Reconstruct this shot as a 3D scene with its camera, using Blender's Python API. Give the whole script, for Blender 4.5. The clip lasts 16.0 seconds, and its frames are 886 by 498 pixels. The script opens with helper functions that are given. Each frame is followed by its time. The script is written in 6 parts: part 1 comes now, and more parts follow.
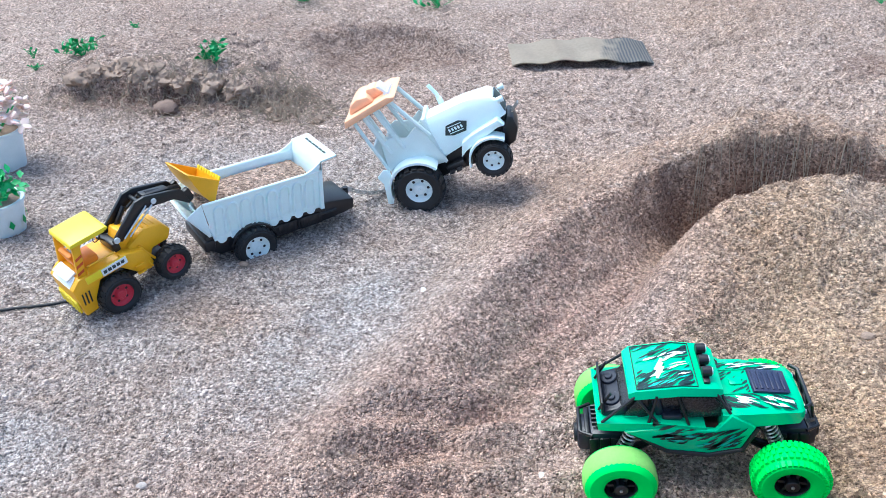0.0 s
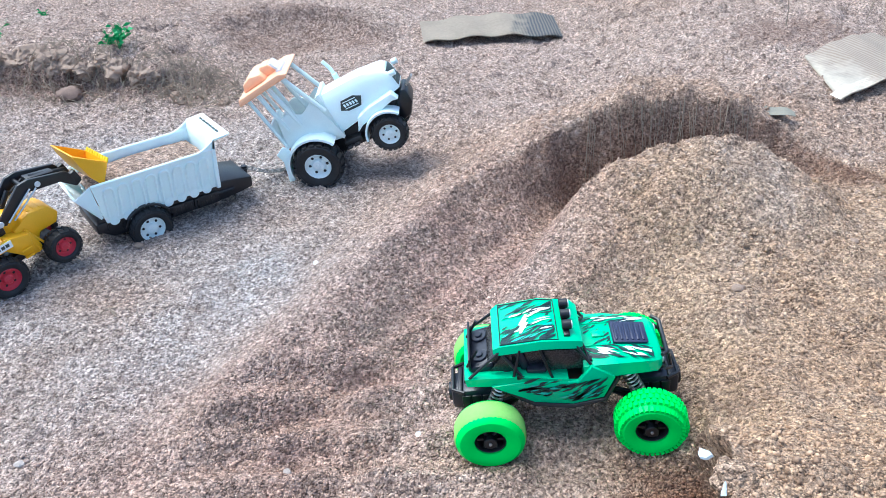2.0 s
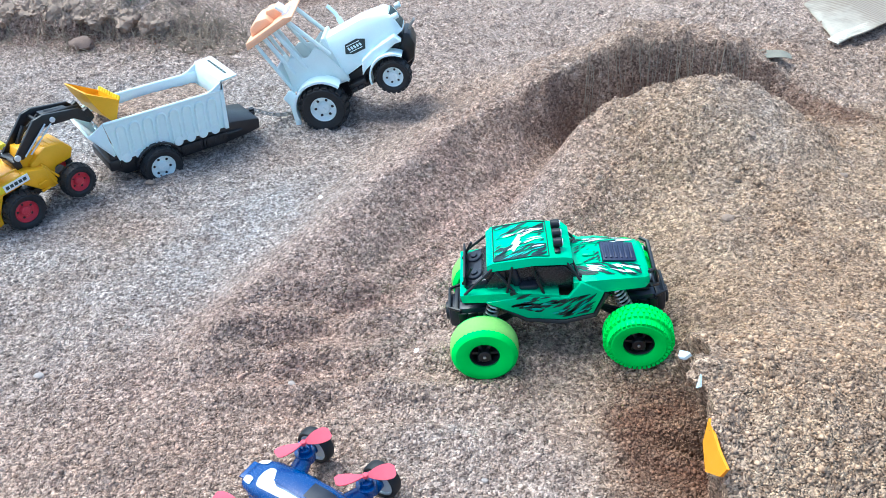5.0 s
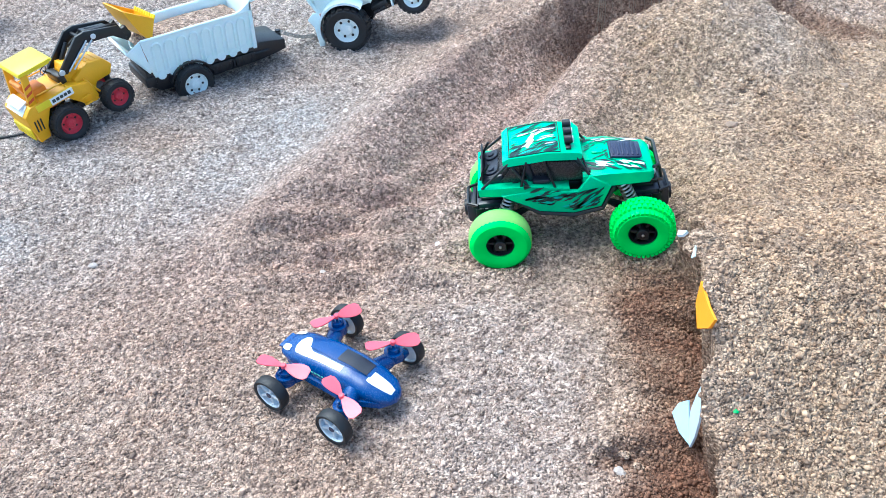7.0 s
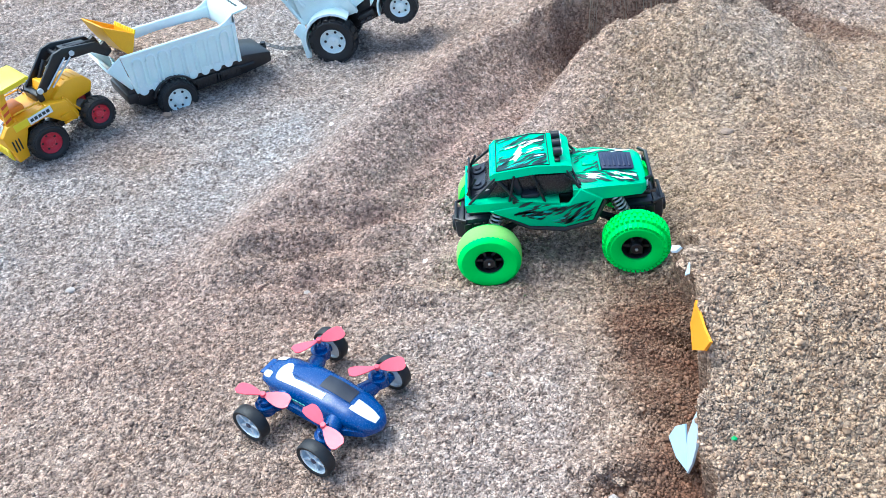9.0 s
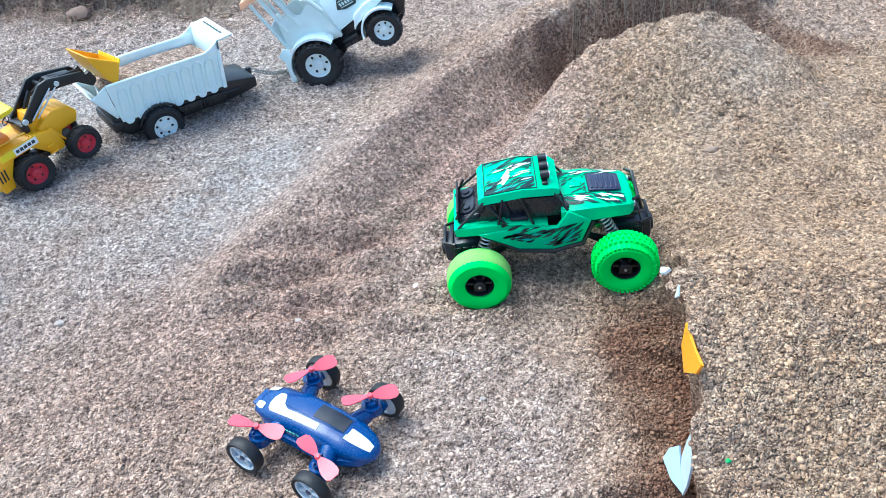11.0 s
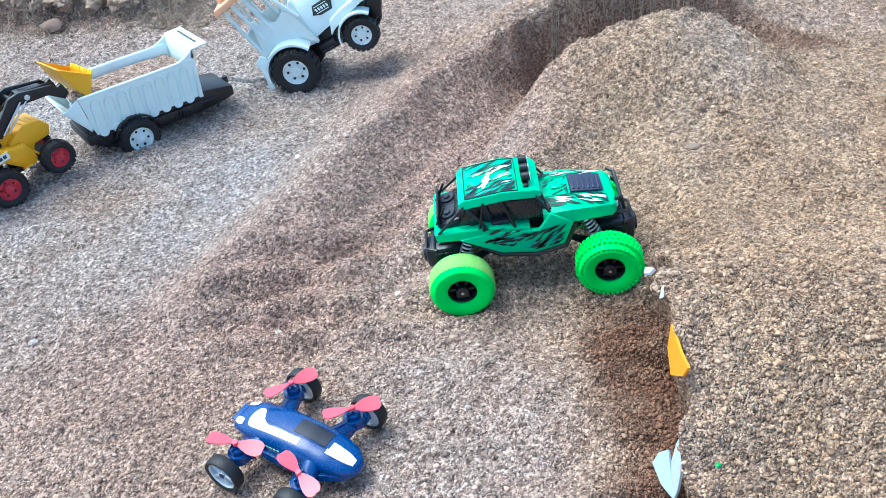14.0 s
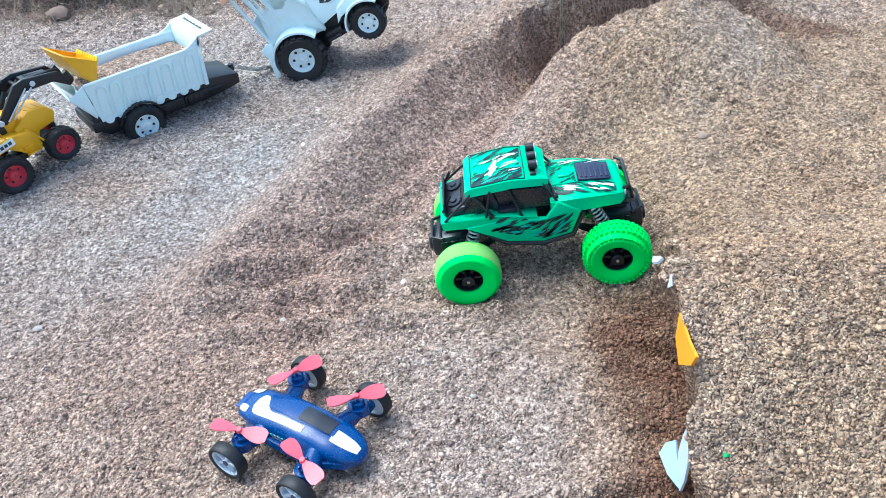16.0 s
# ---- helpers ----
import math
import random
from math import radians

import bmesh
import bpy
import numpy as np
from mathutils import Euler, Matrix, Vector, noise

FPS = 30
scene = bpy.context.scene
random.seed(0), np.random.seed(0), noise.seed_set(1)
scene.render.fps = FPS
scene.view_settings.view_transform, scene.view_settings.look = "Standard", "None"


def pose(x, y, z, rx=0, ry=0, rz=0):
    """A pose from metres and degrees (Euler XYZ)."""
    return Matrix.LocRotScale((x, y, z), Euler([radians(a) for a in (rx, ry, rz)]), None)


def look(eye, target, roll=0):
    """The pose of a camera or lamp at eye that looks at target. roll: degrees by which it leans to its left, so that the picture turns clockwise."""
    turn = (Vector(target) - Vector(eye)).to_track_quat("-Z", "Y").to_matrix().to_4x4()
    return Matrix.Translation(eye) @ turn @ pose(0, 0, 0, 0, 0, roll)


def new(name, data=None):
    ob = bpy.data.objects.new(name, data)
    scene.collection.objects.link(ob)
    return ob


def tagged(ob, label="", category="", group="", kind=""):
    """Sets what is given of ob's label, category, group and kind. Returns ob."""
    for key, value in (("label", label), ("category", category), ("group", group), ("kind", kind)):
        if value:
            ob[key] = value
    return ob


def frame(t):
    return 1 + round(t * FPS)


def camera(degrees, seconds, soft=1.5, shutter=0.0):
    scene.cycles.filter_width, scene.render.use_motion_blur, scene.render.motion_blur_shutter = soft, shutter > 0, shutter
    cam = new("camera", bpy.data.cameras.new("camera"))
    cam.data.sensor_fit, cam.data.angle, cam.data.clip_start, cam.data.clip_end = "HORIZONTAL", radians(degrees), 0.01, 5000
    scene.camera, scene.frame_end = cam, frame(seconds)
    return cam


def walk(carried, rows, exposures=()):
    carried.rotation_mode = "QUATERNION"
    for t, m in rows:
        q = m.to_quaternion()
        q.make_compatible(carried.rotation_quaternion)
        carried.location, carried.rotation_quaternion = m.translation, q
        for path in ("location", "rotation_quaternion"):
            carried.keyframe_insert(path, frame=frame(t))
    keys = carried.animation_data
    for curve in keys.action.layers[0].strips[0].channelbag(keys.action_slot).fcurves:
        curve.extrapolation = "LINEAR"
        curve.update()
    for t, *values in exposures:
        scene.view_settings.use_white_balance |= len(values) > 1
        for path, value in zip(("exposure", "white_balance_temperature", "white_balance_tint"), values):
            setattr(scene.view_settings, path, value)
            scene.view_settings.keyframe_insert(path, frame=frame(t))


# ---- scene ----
cam = camera(56.6, 16.0, soft=0.65)
PATH = [
    (0, (0.028, 0.462, 0.862), (-0.09, 2.133, -0.231), -0.1),
    (0.2, (0.085, 0.426, 0.89), (-0.007, 2.095, -0.208), 0.4),
    (0.5, (0.138, 0.417, 0.896), (0.11, 2.096, -0.19), 0.8),
    (1, (0.196, 0.415, 0.89), (0.232, 2.098, -0.19), 0.9),
    (1.5, (0.195, 0.422, 0.865), (0.23, 2.088, -0.24), 0.0),
    (2, (0.155, 0.434, 0.849), (0.129, 2.09, -0.271), -0.6),
    (2.5, (0.135, 0.429, 0.848), (0.068, 2.076, -0.285), -0.8),
    (3, (0.112, 0.401, 0.822), (-0.013, 2.024, -0.341), -1.2),
    (3.2, (0.117, 0.397, 0.82), (-0.013, 2.017, -0.345), -1.0),
    (5.3, (0.178, 0.328, 0.814), (0.128, 1.948, -0.358), -1.1),
    (5.5, (0.155, 0.278, 0.795), (0.067, 1.868, -0.415), -1.7),
    (6, (0.176, 0.237, 0.801), (0.071, 1.785, -0.462), -1.7),
    (6.5, (0.185, 0.224, 0.816), (0.098, 1.773, -0.446), -1.6),
    (7, (0.175, 0.23, 0.81), (0.081, 1.776, -0.454), -2.1),
    (7.5, (0.151, 0.242, 0.785), (0.03, 1.773, -0.496), -2.6),
    (8, (0.153, 0.272, 0.802), (0.029, 1.815, -0.465), -3.0),
    (8.5, (0.174, 0.273, 0.803), (0.062, 1.826, -0.452), -3.3),
    (9, (0.196, 0.273, 0.798), (0.095, 1.827, -0.456), -3.3),
    (9.2, (0.208, 0.275, 0.802), (0.111, 1.829, -0.454), -3.4),
    (11.3, (0.193, 0.284, 0.814), (0.132, 1.864, -0.411), -4.0),
    (11.5, (0.197, 0.291, 0.815), (0.147, 1.875, -0.406), -4.0),
    (12, (0.202, 0.297, 0.816), (0.167, 1.889, -0.394), -4.4),
    (12.5, (0.221, 0.293, 0.811), (0.196, 1.883, -0.403), -4.9),
    (13, (0.232, 0.296, 0.806), (0.209, 1.881, -0.414), -5.1),
    (13.5, (0.232, 0.301, 0.802), (0.205, 1.883, -0.422), -5.0),
    (14, (0.207, 0.3, 0.8), (0.159, 1.881, -0.424), -5.0),
    (14.5, (0.185, 0.3, 0.795), (0.119, 1.879, -0.432), -4.8),
    (15, (0.19, 0.299, 0.795), (0.132, 1.875, -0.435), -4.6),
    (15.5, (0.196, 0.294, 0.795), (0.142, 1.866, -0.44), -4.8),
    (16, (0.206, 0.303, 0.79), (0.143, 1.873, -0.447), -5.0),
]
walk(cam, [(t, look(eye, target, roll)) for t, eye, target, roll in PATH], exposures=[(t, stops + 0.33, 5550 if t < 4 else 5400, 1 if t < 4 else -4) for t, stops in ((0, 0.93), (0.5, 0.95), (3.2, 0.99), (5.3, 0.97), (5.6, 0.99), (6, 1.24), (7, 1.15), (8, 1.2), (9, 1.05), (11.3, 1.0), (16, 0.99))])

# ---- light ----
SUN_ELEVATION, SUN_AZIMUTH = 62.0, -62.0      # azimuth from +y, to +x positive
world = bpy.data.worlds.new("sky")
scene.world = world
world.use_nodes = True
wn = world.node_tree.nodes
sky = wn.new("ShaderNodeTexSky")
sky.sky_type = "NISHITA"
sky.sun_disc = False
sky.sun_elevation = radians(SUN_ELEVATION)
sky.sun_rotation = radians(SUN_AZIMUTH)
sky.air_density, sky.dust_density, sky.ozone_density = 1.0, 3.0, 1.0
wn["Background"].inputs["Strength"].default_value = 0.125
world.node_tree.links.new(sky.outputs[0], wn["Background"].inputs["Color"])
sun = new("sun", bpy.data.lights.new("sun", "SUN"))
sun.data.energy, sun.data.angle, sun.data.color = 1.45, radians(42), (1.0, 0.94, 0.86)
_a, _e = radians(SUN_AZIMUTH), radians(SUN_ELEVATION)
sun.matrix_world = look((math.sin(_a) * math.cos(_e) * 30, math.cos(_a) * math.cos(_e) * 30, math.sin(_e) * 30), (0, 0, 0))


# ---- materials ----
def material(name, colour, rough=0.5, metal=0.0, spread=0.08, scale=60.0, bump=0.0, bump_scale=400.0, dust=0.0, coat=0.0, sub=0.0):
    """A surface with tone variation at two scales, fine relief and a film of dust on what faces up."""
    m = bpy.data.materials.new(name)
    m.use_nodes = True
    n, l = m.node_tree.nodes, m.node_tree.links
    b = n["Principled BSDF"]
    co = n.new("ShaderNodeTexCoord")
    big, small = n.new("ShaderNodeTexNoise"), n.new("ShaderNodeTexNoise")
    big.inputs["Scale"].default_value, small.inputs["Scale"].default_value = scale, scale * 9
    big.inputs["Detail"].default_value, small.inputs["Detail"].default_value = 4, 3
    l.new(co.outputs["Object"], big.inputs["Vector"]), l.new(co.outputs["Object"], small.inputs["Vector"])
    add = n.new("ShaderNodeMath")
    add.operation = "ADD"
    l.new(big.outputs["Fac"], add.inputs[0]), l.new(small.outputs["Fac"], add.inputs[1])
    ramp = n.new("ShaderNodeMapRange")
    ramp.inputs["From Min"].default_value, ramp.inputs["From Max"].default_value = 0.6, 1.4
    ramp.inputs["To Min"].default_value, ramp.inputs["To Max"].default_value = 1 - spread, 1 + spread
    l.new(add.outputs[0], ramp.inputs["Value"])
    mul = n.new("ShaderNodeVectorMath")
    mul.operation = "SCALE"
    mul.inputs[0].default_value = colour
    l.new(ramp.outputs[0], mul.inputs["Scale"])
    out = mul.outputs[0]
    if dust:
        geo, sep = n.new("ShaderNodeNewGeometry"), n.new("ShaderNodeSeparateXYZ")
        l.new(geo.outputs["Normal"], sep.inputs[0])
        film = n.new("ShaderNodeMath")
        film.operation = "MULTIPLY_ADD"
        film.inputs[1].default_value, film.inputs[2].default_value = 0.35, 0.25
        l.new(sep.outputs["Z"], film.inputs[0])
        spots = n.new("ShaderNodeMath")
        spots.operation = "MULTIPLY"
        l.new(film.outputs[0], spots.inputs[0]), l.new(big.outputs["Fac"], spots.inputs[1])
        amount = n.new("ShaderNodeMath")
        amount.operation = "MULTIPLY"
        amount.use_clamp = True
        amount.inputs[1].default_value = dust * 2
        l.new(spots.outputs[0], amount.inputs[0])
        mix = n.new("ShaderNodeMix")
        mix.data_type = "RGBA"
        mix.inputs["B"].default_value = (0.42, 0.3, 0.22, 1)
        l.new(amount.outputs[0], mix.inputs["Factor"]), l.new(out, mix.inputs["A"])
        out = mix.outputs["Result"]
    l.new(out, b.inputs["Base Color"])
    rr = n.new("ShaderNodeMapRange")
    rr.inputs["To Min"].default_value, rr.inputs["To Max"].default_value = max(rough - 0.08, 0.02), min(rough + 0.12, 1)
    l.new(small.outputs["Fac"], rr.inputs["Value"]), l.new(rr.outputs[0], b.inputs["Roughness"])
    b.inputs["Metallic"].default_value, b.inputs["Coat Weight"].default_value = metal, coat
    if sub:
        b.inputs["Subsurface Weight"].default_value, b.inputs["Subsurface Scale"].default_value = sub, 0.004
    if bump:
        grain, bm_ = n.new("ShaderNodeTexNoise"), n.new("ShaderNodeBump")
        grain.inputs["Scale"].default_value = bump_scale
        l.new(co.outputs["Object"], grain.inputs["Vector"])
        bm_.inputs["Strength"].default_value, bm_.inputs["Distance"].default_value = bump, 0.001
        l.new(grain.outputs["Fac"], bm_.inputs["Height"]), l.new(bm_.outputs[0], b.inputs["Normal"])
    return m


def sand(name, loose=False, low=0.64, high=1.2):
    """Coarse reddish sand: grains of many tones, grey gravel where the attribute 'gravel' says so, damp soil and
    painted-in shade from one shared dark attribute.
    """
    m = bpy.data.materials.new(name)
    m.use_nodes = True
    n, l = m.node_tree.nodes, m.node_tree.links
    b = n["Principled BSDF"]
    geo = n.new("ShaderNodeNewGeometry")

    def mix(fac, a, bb, mode="MIX"):
        x = n.new("ShaderNodeMix")
        x.data_type, x.blend_type = "RGBA", mode
        for key, v in (("Factor", fac), ("A", a), ("B", bb)):
            if hasattr(v, "is_linked"):
                l.new(v, x.inputs[key])
            else:
                x.inputs[key].default_value = v
        return x.outputs["Result"]

    def noise_tex(scale, detail=3):
        t = n.new("ShaderNodeTexNoise")
        t.inputs["Scale"].default_value, t.inputs["Detail"].default_value = scale, detail
        l.new(geo.outputs["Position"], t.inputs["Vector"])
        return t.outputs["Fac"]

    def band(v, lo, hi, a=0.0, z=1.0):
        r = n.new("ShaderNodeMapRange")
        for key, x in (("From Min", lo), ("From Max", hi), ("To Min", a), ("To Max", z)):
            r.inputs[key].default_value = x
        l.new(v, r.inputs["Value"])
        return r.outputs[0]

    gravel, damp = n.new("ShaderNodeAttribute"), n.new("ShaderNodeAttribute")
    gravel.attribute_name, damp.attribute_name = "gravel", "damp"
    patch = band(noise_tex(7.0, 5), 0.35, 0.65)
    soil = mix(patch, (0.49, 0.35, 0.27, 1), (0.6, 0.455, 0.365, 1))
    rosy = n.new("ShaderNodeAttribute")
    rosy.attribute_name = "rosy"
    sides = n.new("ShaderNodeSeparateXYZ")
    l.new(geo.outputs["Position"], sides.inputs[0])
    ochre = n.new("ShaderNodeMath")
    ochre.operation = "MULTIPLY"
    l.new(band(sides.outputs["X"], 0.3, 0.48, 0.0, 0.9), ochre.inputs[0]), l.new(band(sides.outputs["Y"], 1.9, 1.78, 0.25, 1.0), ochre.inputs[1])
    for axis, lo, hi in (("Y", -0.6, 0.4), ("X", 2.4, 1.3)):
        fade = n.new("ShaderNodeMath")
        fade.operation = "MULTIPLY"
        l.new(ochre.outputs[0], fade.inputs[0]), l.new(band(sides.outputs[axis], lo, hi), fade.inputs[1])
        ochre = fade
    soil = mix(ochre.outputs[0], soil, mix(patch, (0.5, 0.343, 0.215, 1), (0.6, 0.435, 0.288, 1)))
    soil = mix(gravel.outputs["Fac"], soil, (0.58, 0.555, 0.545, 1))
    soil = mix(rosy.outputs["Fac"], soil, (0.55, 0.36, 0.3, 1))
    pale = n.new("ShaderNodeAttribute")
    pale.attribute_name = "pale"
    soil = mix(pale.outputs["Fac"], soil, (0.63, 0.53, 0.48, 1))
    soil = mix(band(noise_tex(38.0, 4), 0.3, 0.7, 0.0, 0.45), soil, (0.31, 0.225, 0.175, 1))
    soil = mix(band(noise_tex(11.0, 6), 0.52, 0.72, 0.0, 0.4), soil, (0.27, 0.21, 0.175, 1))
    coarse, along_y, place = noise_tex(85.0, 4), n.new("ShaderNodeSeparateXYZ"), n.new("ShaderNodeMath")
    l.new(geo.outputs["Position"], along_y.inputs[0])
    place.operation = "MULTIPLY"
    l.new(band(along_y.outputs["Y"], 0.8, 1.9, 0.35, 1.0), place.inputs[0]), l.new(band(coarse, 0.55, 0.65, 0.0, 0.45), place.inputs[1])
    soil = mix(place.outputs[0], soil, (0.23, 0.175, 0.14, 1))
    light = n.new("ShaderNodeMath")
    light.operation = "MULTIPLY"
    l.new(band(along_y.outputs["Y"], 1.3, 2.2, 0.1, 1.0), light.inputs[0]), l.new(band(coarse, 0.44, 0.32, 0.0, 0.6), light.inputs[1])
    soil = mix(light.outputs[0], soil, (0.68, 0.59, 0.53, 1))
    crumbs = n.new("ShaderNodeValToRGB")
    crumbs.color_ramp.elements[0].position, crumbs.color_ramp.elements[1].position = 0.34, 0.66
    crumbs.color_ramp.elements[0].color, crumbs.color_ramp.elements[1].color = (0.56, 0.52, 0.51, 1), (1.3, 1.29, 1.27, 1)
    l.new(noise_tex(135.0, 3), crumbs.inputs[0])
    soil = mix(1.0, soil, crumbs.outputs[0], "MULTIPLY")
    # one dark brown serves damp soil and the shade painted into hollows
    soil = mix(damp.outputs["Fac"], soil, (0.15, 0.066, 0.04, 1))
    if loose:
        tone = n.new("ShaderNodeValToRGB")
        tone.color_ramp.elements[0].color, tone.color_ramp.elements[1].color = (low, low * 0.95, low * 0.93, 1), (high, high * 0.96, high * 0.91, 1)
        mid = tone.color_ramp.elements.new(0.5)
        mid.color = (1, 0.965, 0.94, 1)
        l.new(geo.outputs["Random Per Island"], tone.inputs[0])
        soil = mix(1.0, soil, tone.outputs[0], "MULTIPLY")
    else:
        cells = n.new("ShaderNodeTexVoronoi")
        cells.inputs["Scale"].default_value = 330
        l.new(geo.outputs["Position"], cells.inputs["Vector"])
        sep = n.new("ShaderNodeSeparateColor")
        l.new(cells.outputs["Color"], sep.inputs[0])
        tone = n.new("ShaderNodeValToRGB")
        e = tone.color_ramp.elements
        e[0].color, e[1].color = (0.5, 0.46, 0.44, 1), (1.24, 1.21, 1.19, 1)
        e[1].position = 1.0
        mid = e.new(0.2)
        mid.color = (0.66, 0.65, 0.66, 1)
        mid2 = e.new(0.8)
        mid2.color = (1.26, 1.24, 1.22, 1)
        l.new(sep.outputs[0], tone.inputs[0])
        soil = mix(1.0, soil, tone.outputs[0], "MULTIPLY")
        bump1, bump2 = n.new("ShaderNodeBump"), n.new("ShaderNodeBump")
        bump1.inputs["Strength"].default_value, bump1.inputs["Distance"].default_value = 1.0, 0.0034
        bump1.invert = True
        l.new(cells.outputs["Distance"], bump1.inputs["Height"])
        bump1.inputs["Height"].default_value = 0
        fine = noise_tex(120.0, 6)
        bump2.inputs["Strength"].default_value, bump2.inputs["Distance"].default_value = 1.0, 0.013
        l.new(fine, bump2.inputs["Height"])
        l.new(bump2.outputs[0], bump1.inputs["Normal"])
        l.new(bump1.outputs[0], b.inputs["Normal"])
    l.new(soil, b.inputs["Base Color"])
    b.inputs["Roughness"].default_value = 0.9
    b.inputs["Specular IOR Level"].default_value = 0.25
    return m


SAND, GRAINS, DAMP_GRAINS = sand("coarse_sand"), sand("loose_grains", True), sand("damp_grains", True, 0.5, 1.3)


# ---- ground ----
def smooth(a, b, v):
    t = np.clip((v - a) / (b - a), 0, 1)
    return t * t * (3 - 2 * t)


def lumps(x, y, size, seed, octaves=3):
    """Smooth value noise over arrays, between about -1 and 1."""
    out, amp, total = np.zeros_like(x), 1.0, 0.0
    for k in range(octaves):
        u, v = x / size * 2**k + seed * 17.13 + k * 5.7, y / size * 2**k + seed * 9.71 + k * 3.3
        iu, iv = np.floor(u), np.floor(v)
        fu, fv = u - iu, v - iv
        fu, fv = fu * fu * (3 - 2 * fu), fv * fv * (3 - 2 * fv)

        def h(a, b):
            s = np.sin(a * 127.1 + b * 311.7 + seed * 74.7) * 43758.5453
            return (s - np.floor(s)) * 2 - 1

        out += amp * ((h(iu, iv) * (1 - fu) + h(iu + 1, iv) * fu) * (1 - fv) + (h(iu, iv + 1) * (1 - fu) + h(iu + 1, iv + 1) * fu) * fv)
        total += amp
        amp *= 0.5
    return out / total


# crest of the bank on the outer side of the track: x, y, height
BANK = [(-0.225, 1.12, 0.004), (-0.205, 1.18, 0.016), (-0.17, 1.265, 0.028), (-0.122, 1.36, 0.042), (-0.04, 1.458, 0.056), (0.008, 1.54, 0.066), (0.085, 1.642, 0.077), (0.187, 1.8, 0.09), (0.287, 1.88, 0.112), (0.375, 1.925, 0.145), (0.453, 1.938, 0.172),
        (0.52, 1.945, 0.198), (0.62, 1.953, 0.201), (0.7, 1.955, 0.182), (0.764, 1.955, 0.148), (0.8, 1.95, 0.128), (0.86, 1.92, 0.096), (0.93, 1.865, 0.074)]
# rim of the mound inside the bend, where its back breaks off into the trench: x, y, height
RIM = [(0.27, 1.55, 0.04), (0.356, 1.677, 0.088), (0.384, 1.719, 0.108), (0.433, 1.764, 0.131), (0.491, 1.791, 0.147), (0.534, 1.811, 0.157), (0.6, 1.818, 0.164),
       (0.655, 1.819, 0.167), (0.701, 1.8, 0.158), (0.741, 1.784, 0.144), (0.8, 1.765, 0.12), (0.88, 1.74, 0.078)]
# bottom of the trench between bank and mound: x, y, depth
HOLLOW = [(0.3, 1.79, 0.006), (0.38, 1.82, 0.02), (0.46, 1.865, 0.04), (0.55, 1.89, 0.06), (0.65, 1.895, 0.07), (0.74, 1.88, 0.06), (0.82, 1.855, 0.035), (0.89, 1.82, 0.0)]


def along(x, y, line):
    """Signed distance to a polyline (positive to the right of its way) and the value that it carries there."""
    best, side, value = np.full(x.shape, 1e9), np.ones(x.shape), np.zeros(x.shape)
    for (ax, ay, av), (bx, by, bv) in zip(line, line[1:]):
        dx, dy = bx - ax, by - ay
        t = np.clip(((x - ax) * dx + (y - ay) * dy) / (dx * dx + dy * dy), 0, 1)
        d = np.hypot(x - ax - t * dx, y - ay - t * dy)
        near = d < best
        best = np.where(near, d, best)
        side = np.where(near, np.sign((x - ax) * dy - (y - ay) * dx), side)
        value = np.where(near, av + t * (bv - av), value)
    return best * side, value


def cut_x(y):
    """Where the covered tunnel's edge breaks off, along y."""
    return 0.443 - 0.026 * smooth(1.05, 0.95, y) - 0.014 * smooth(0.89, 0.81, y) - 0.03 * np.clip(0.78 - y, 0, 1) + 0.004 * np.sin(y * 61) + 0.0025 * np.sin(y * 143)


def cut_side(x, y):
    """0 before the broken edge, 1 on top of it."""
    cut = cut_x(y) + 0.006 * lumps(x, y, 0.035, 5)
    return smooth(cut - 0.007, cut + 0.006, x), smooth(1.2, 1.1, y)


def undercut(x, y):
    """How far the foot of the broken edge reaches in under its brow."""
    side, reach = cut_side(x, y)
    deep = 0.045 + 0.05 * np.exp(-(((y - 1.045) / 0.035) ** 2)) + 0.012 * lumps(x, y, 0.05, 61, 2)
    return deep * smooth(cut_x(y) - 0.075, cut_x(y) - 0.006, x) * (1 - side) * reach * smooth(0.55, 0.7, y)


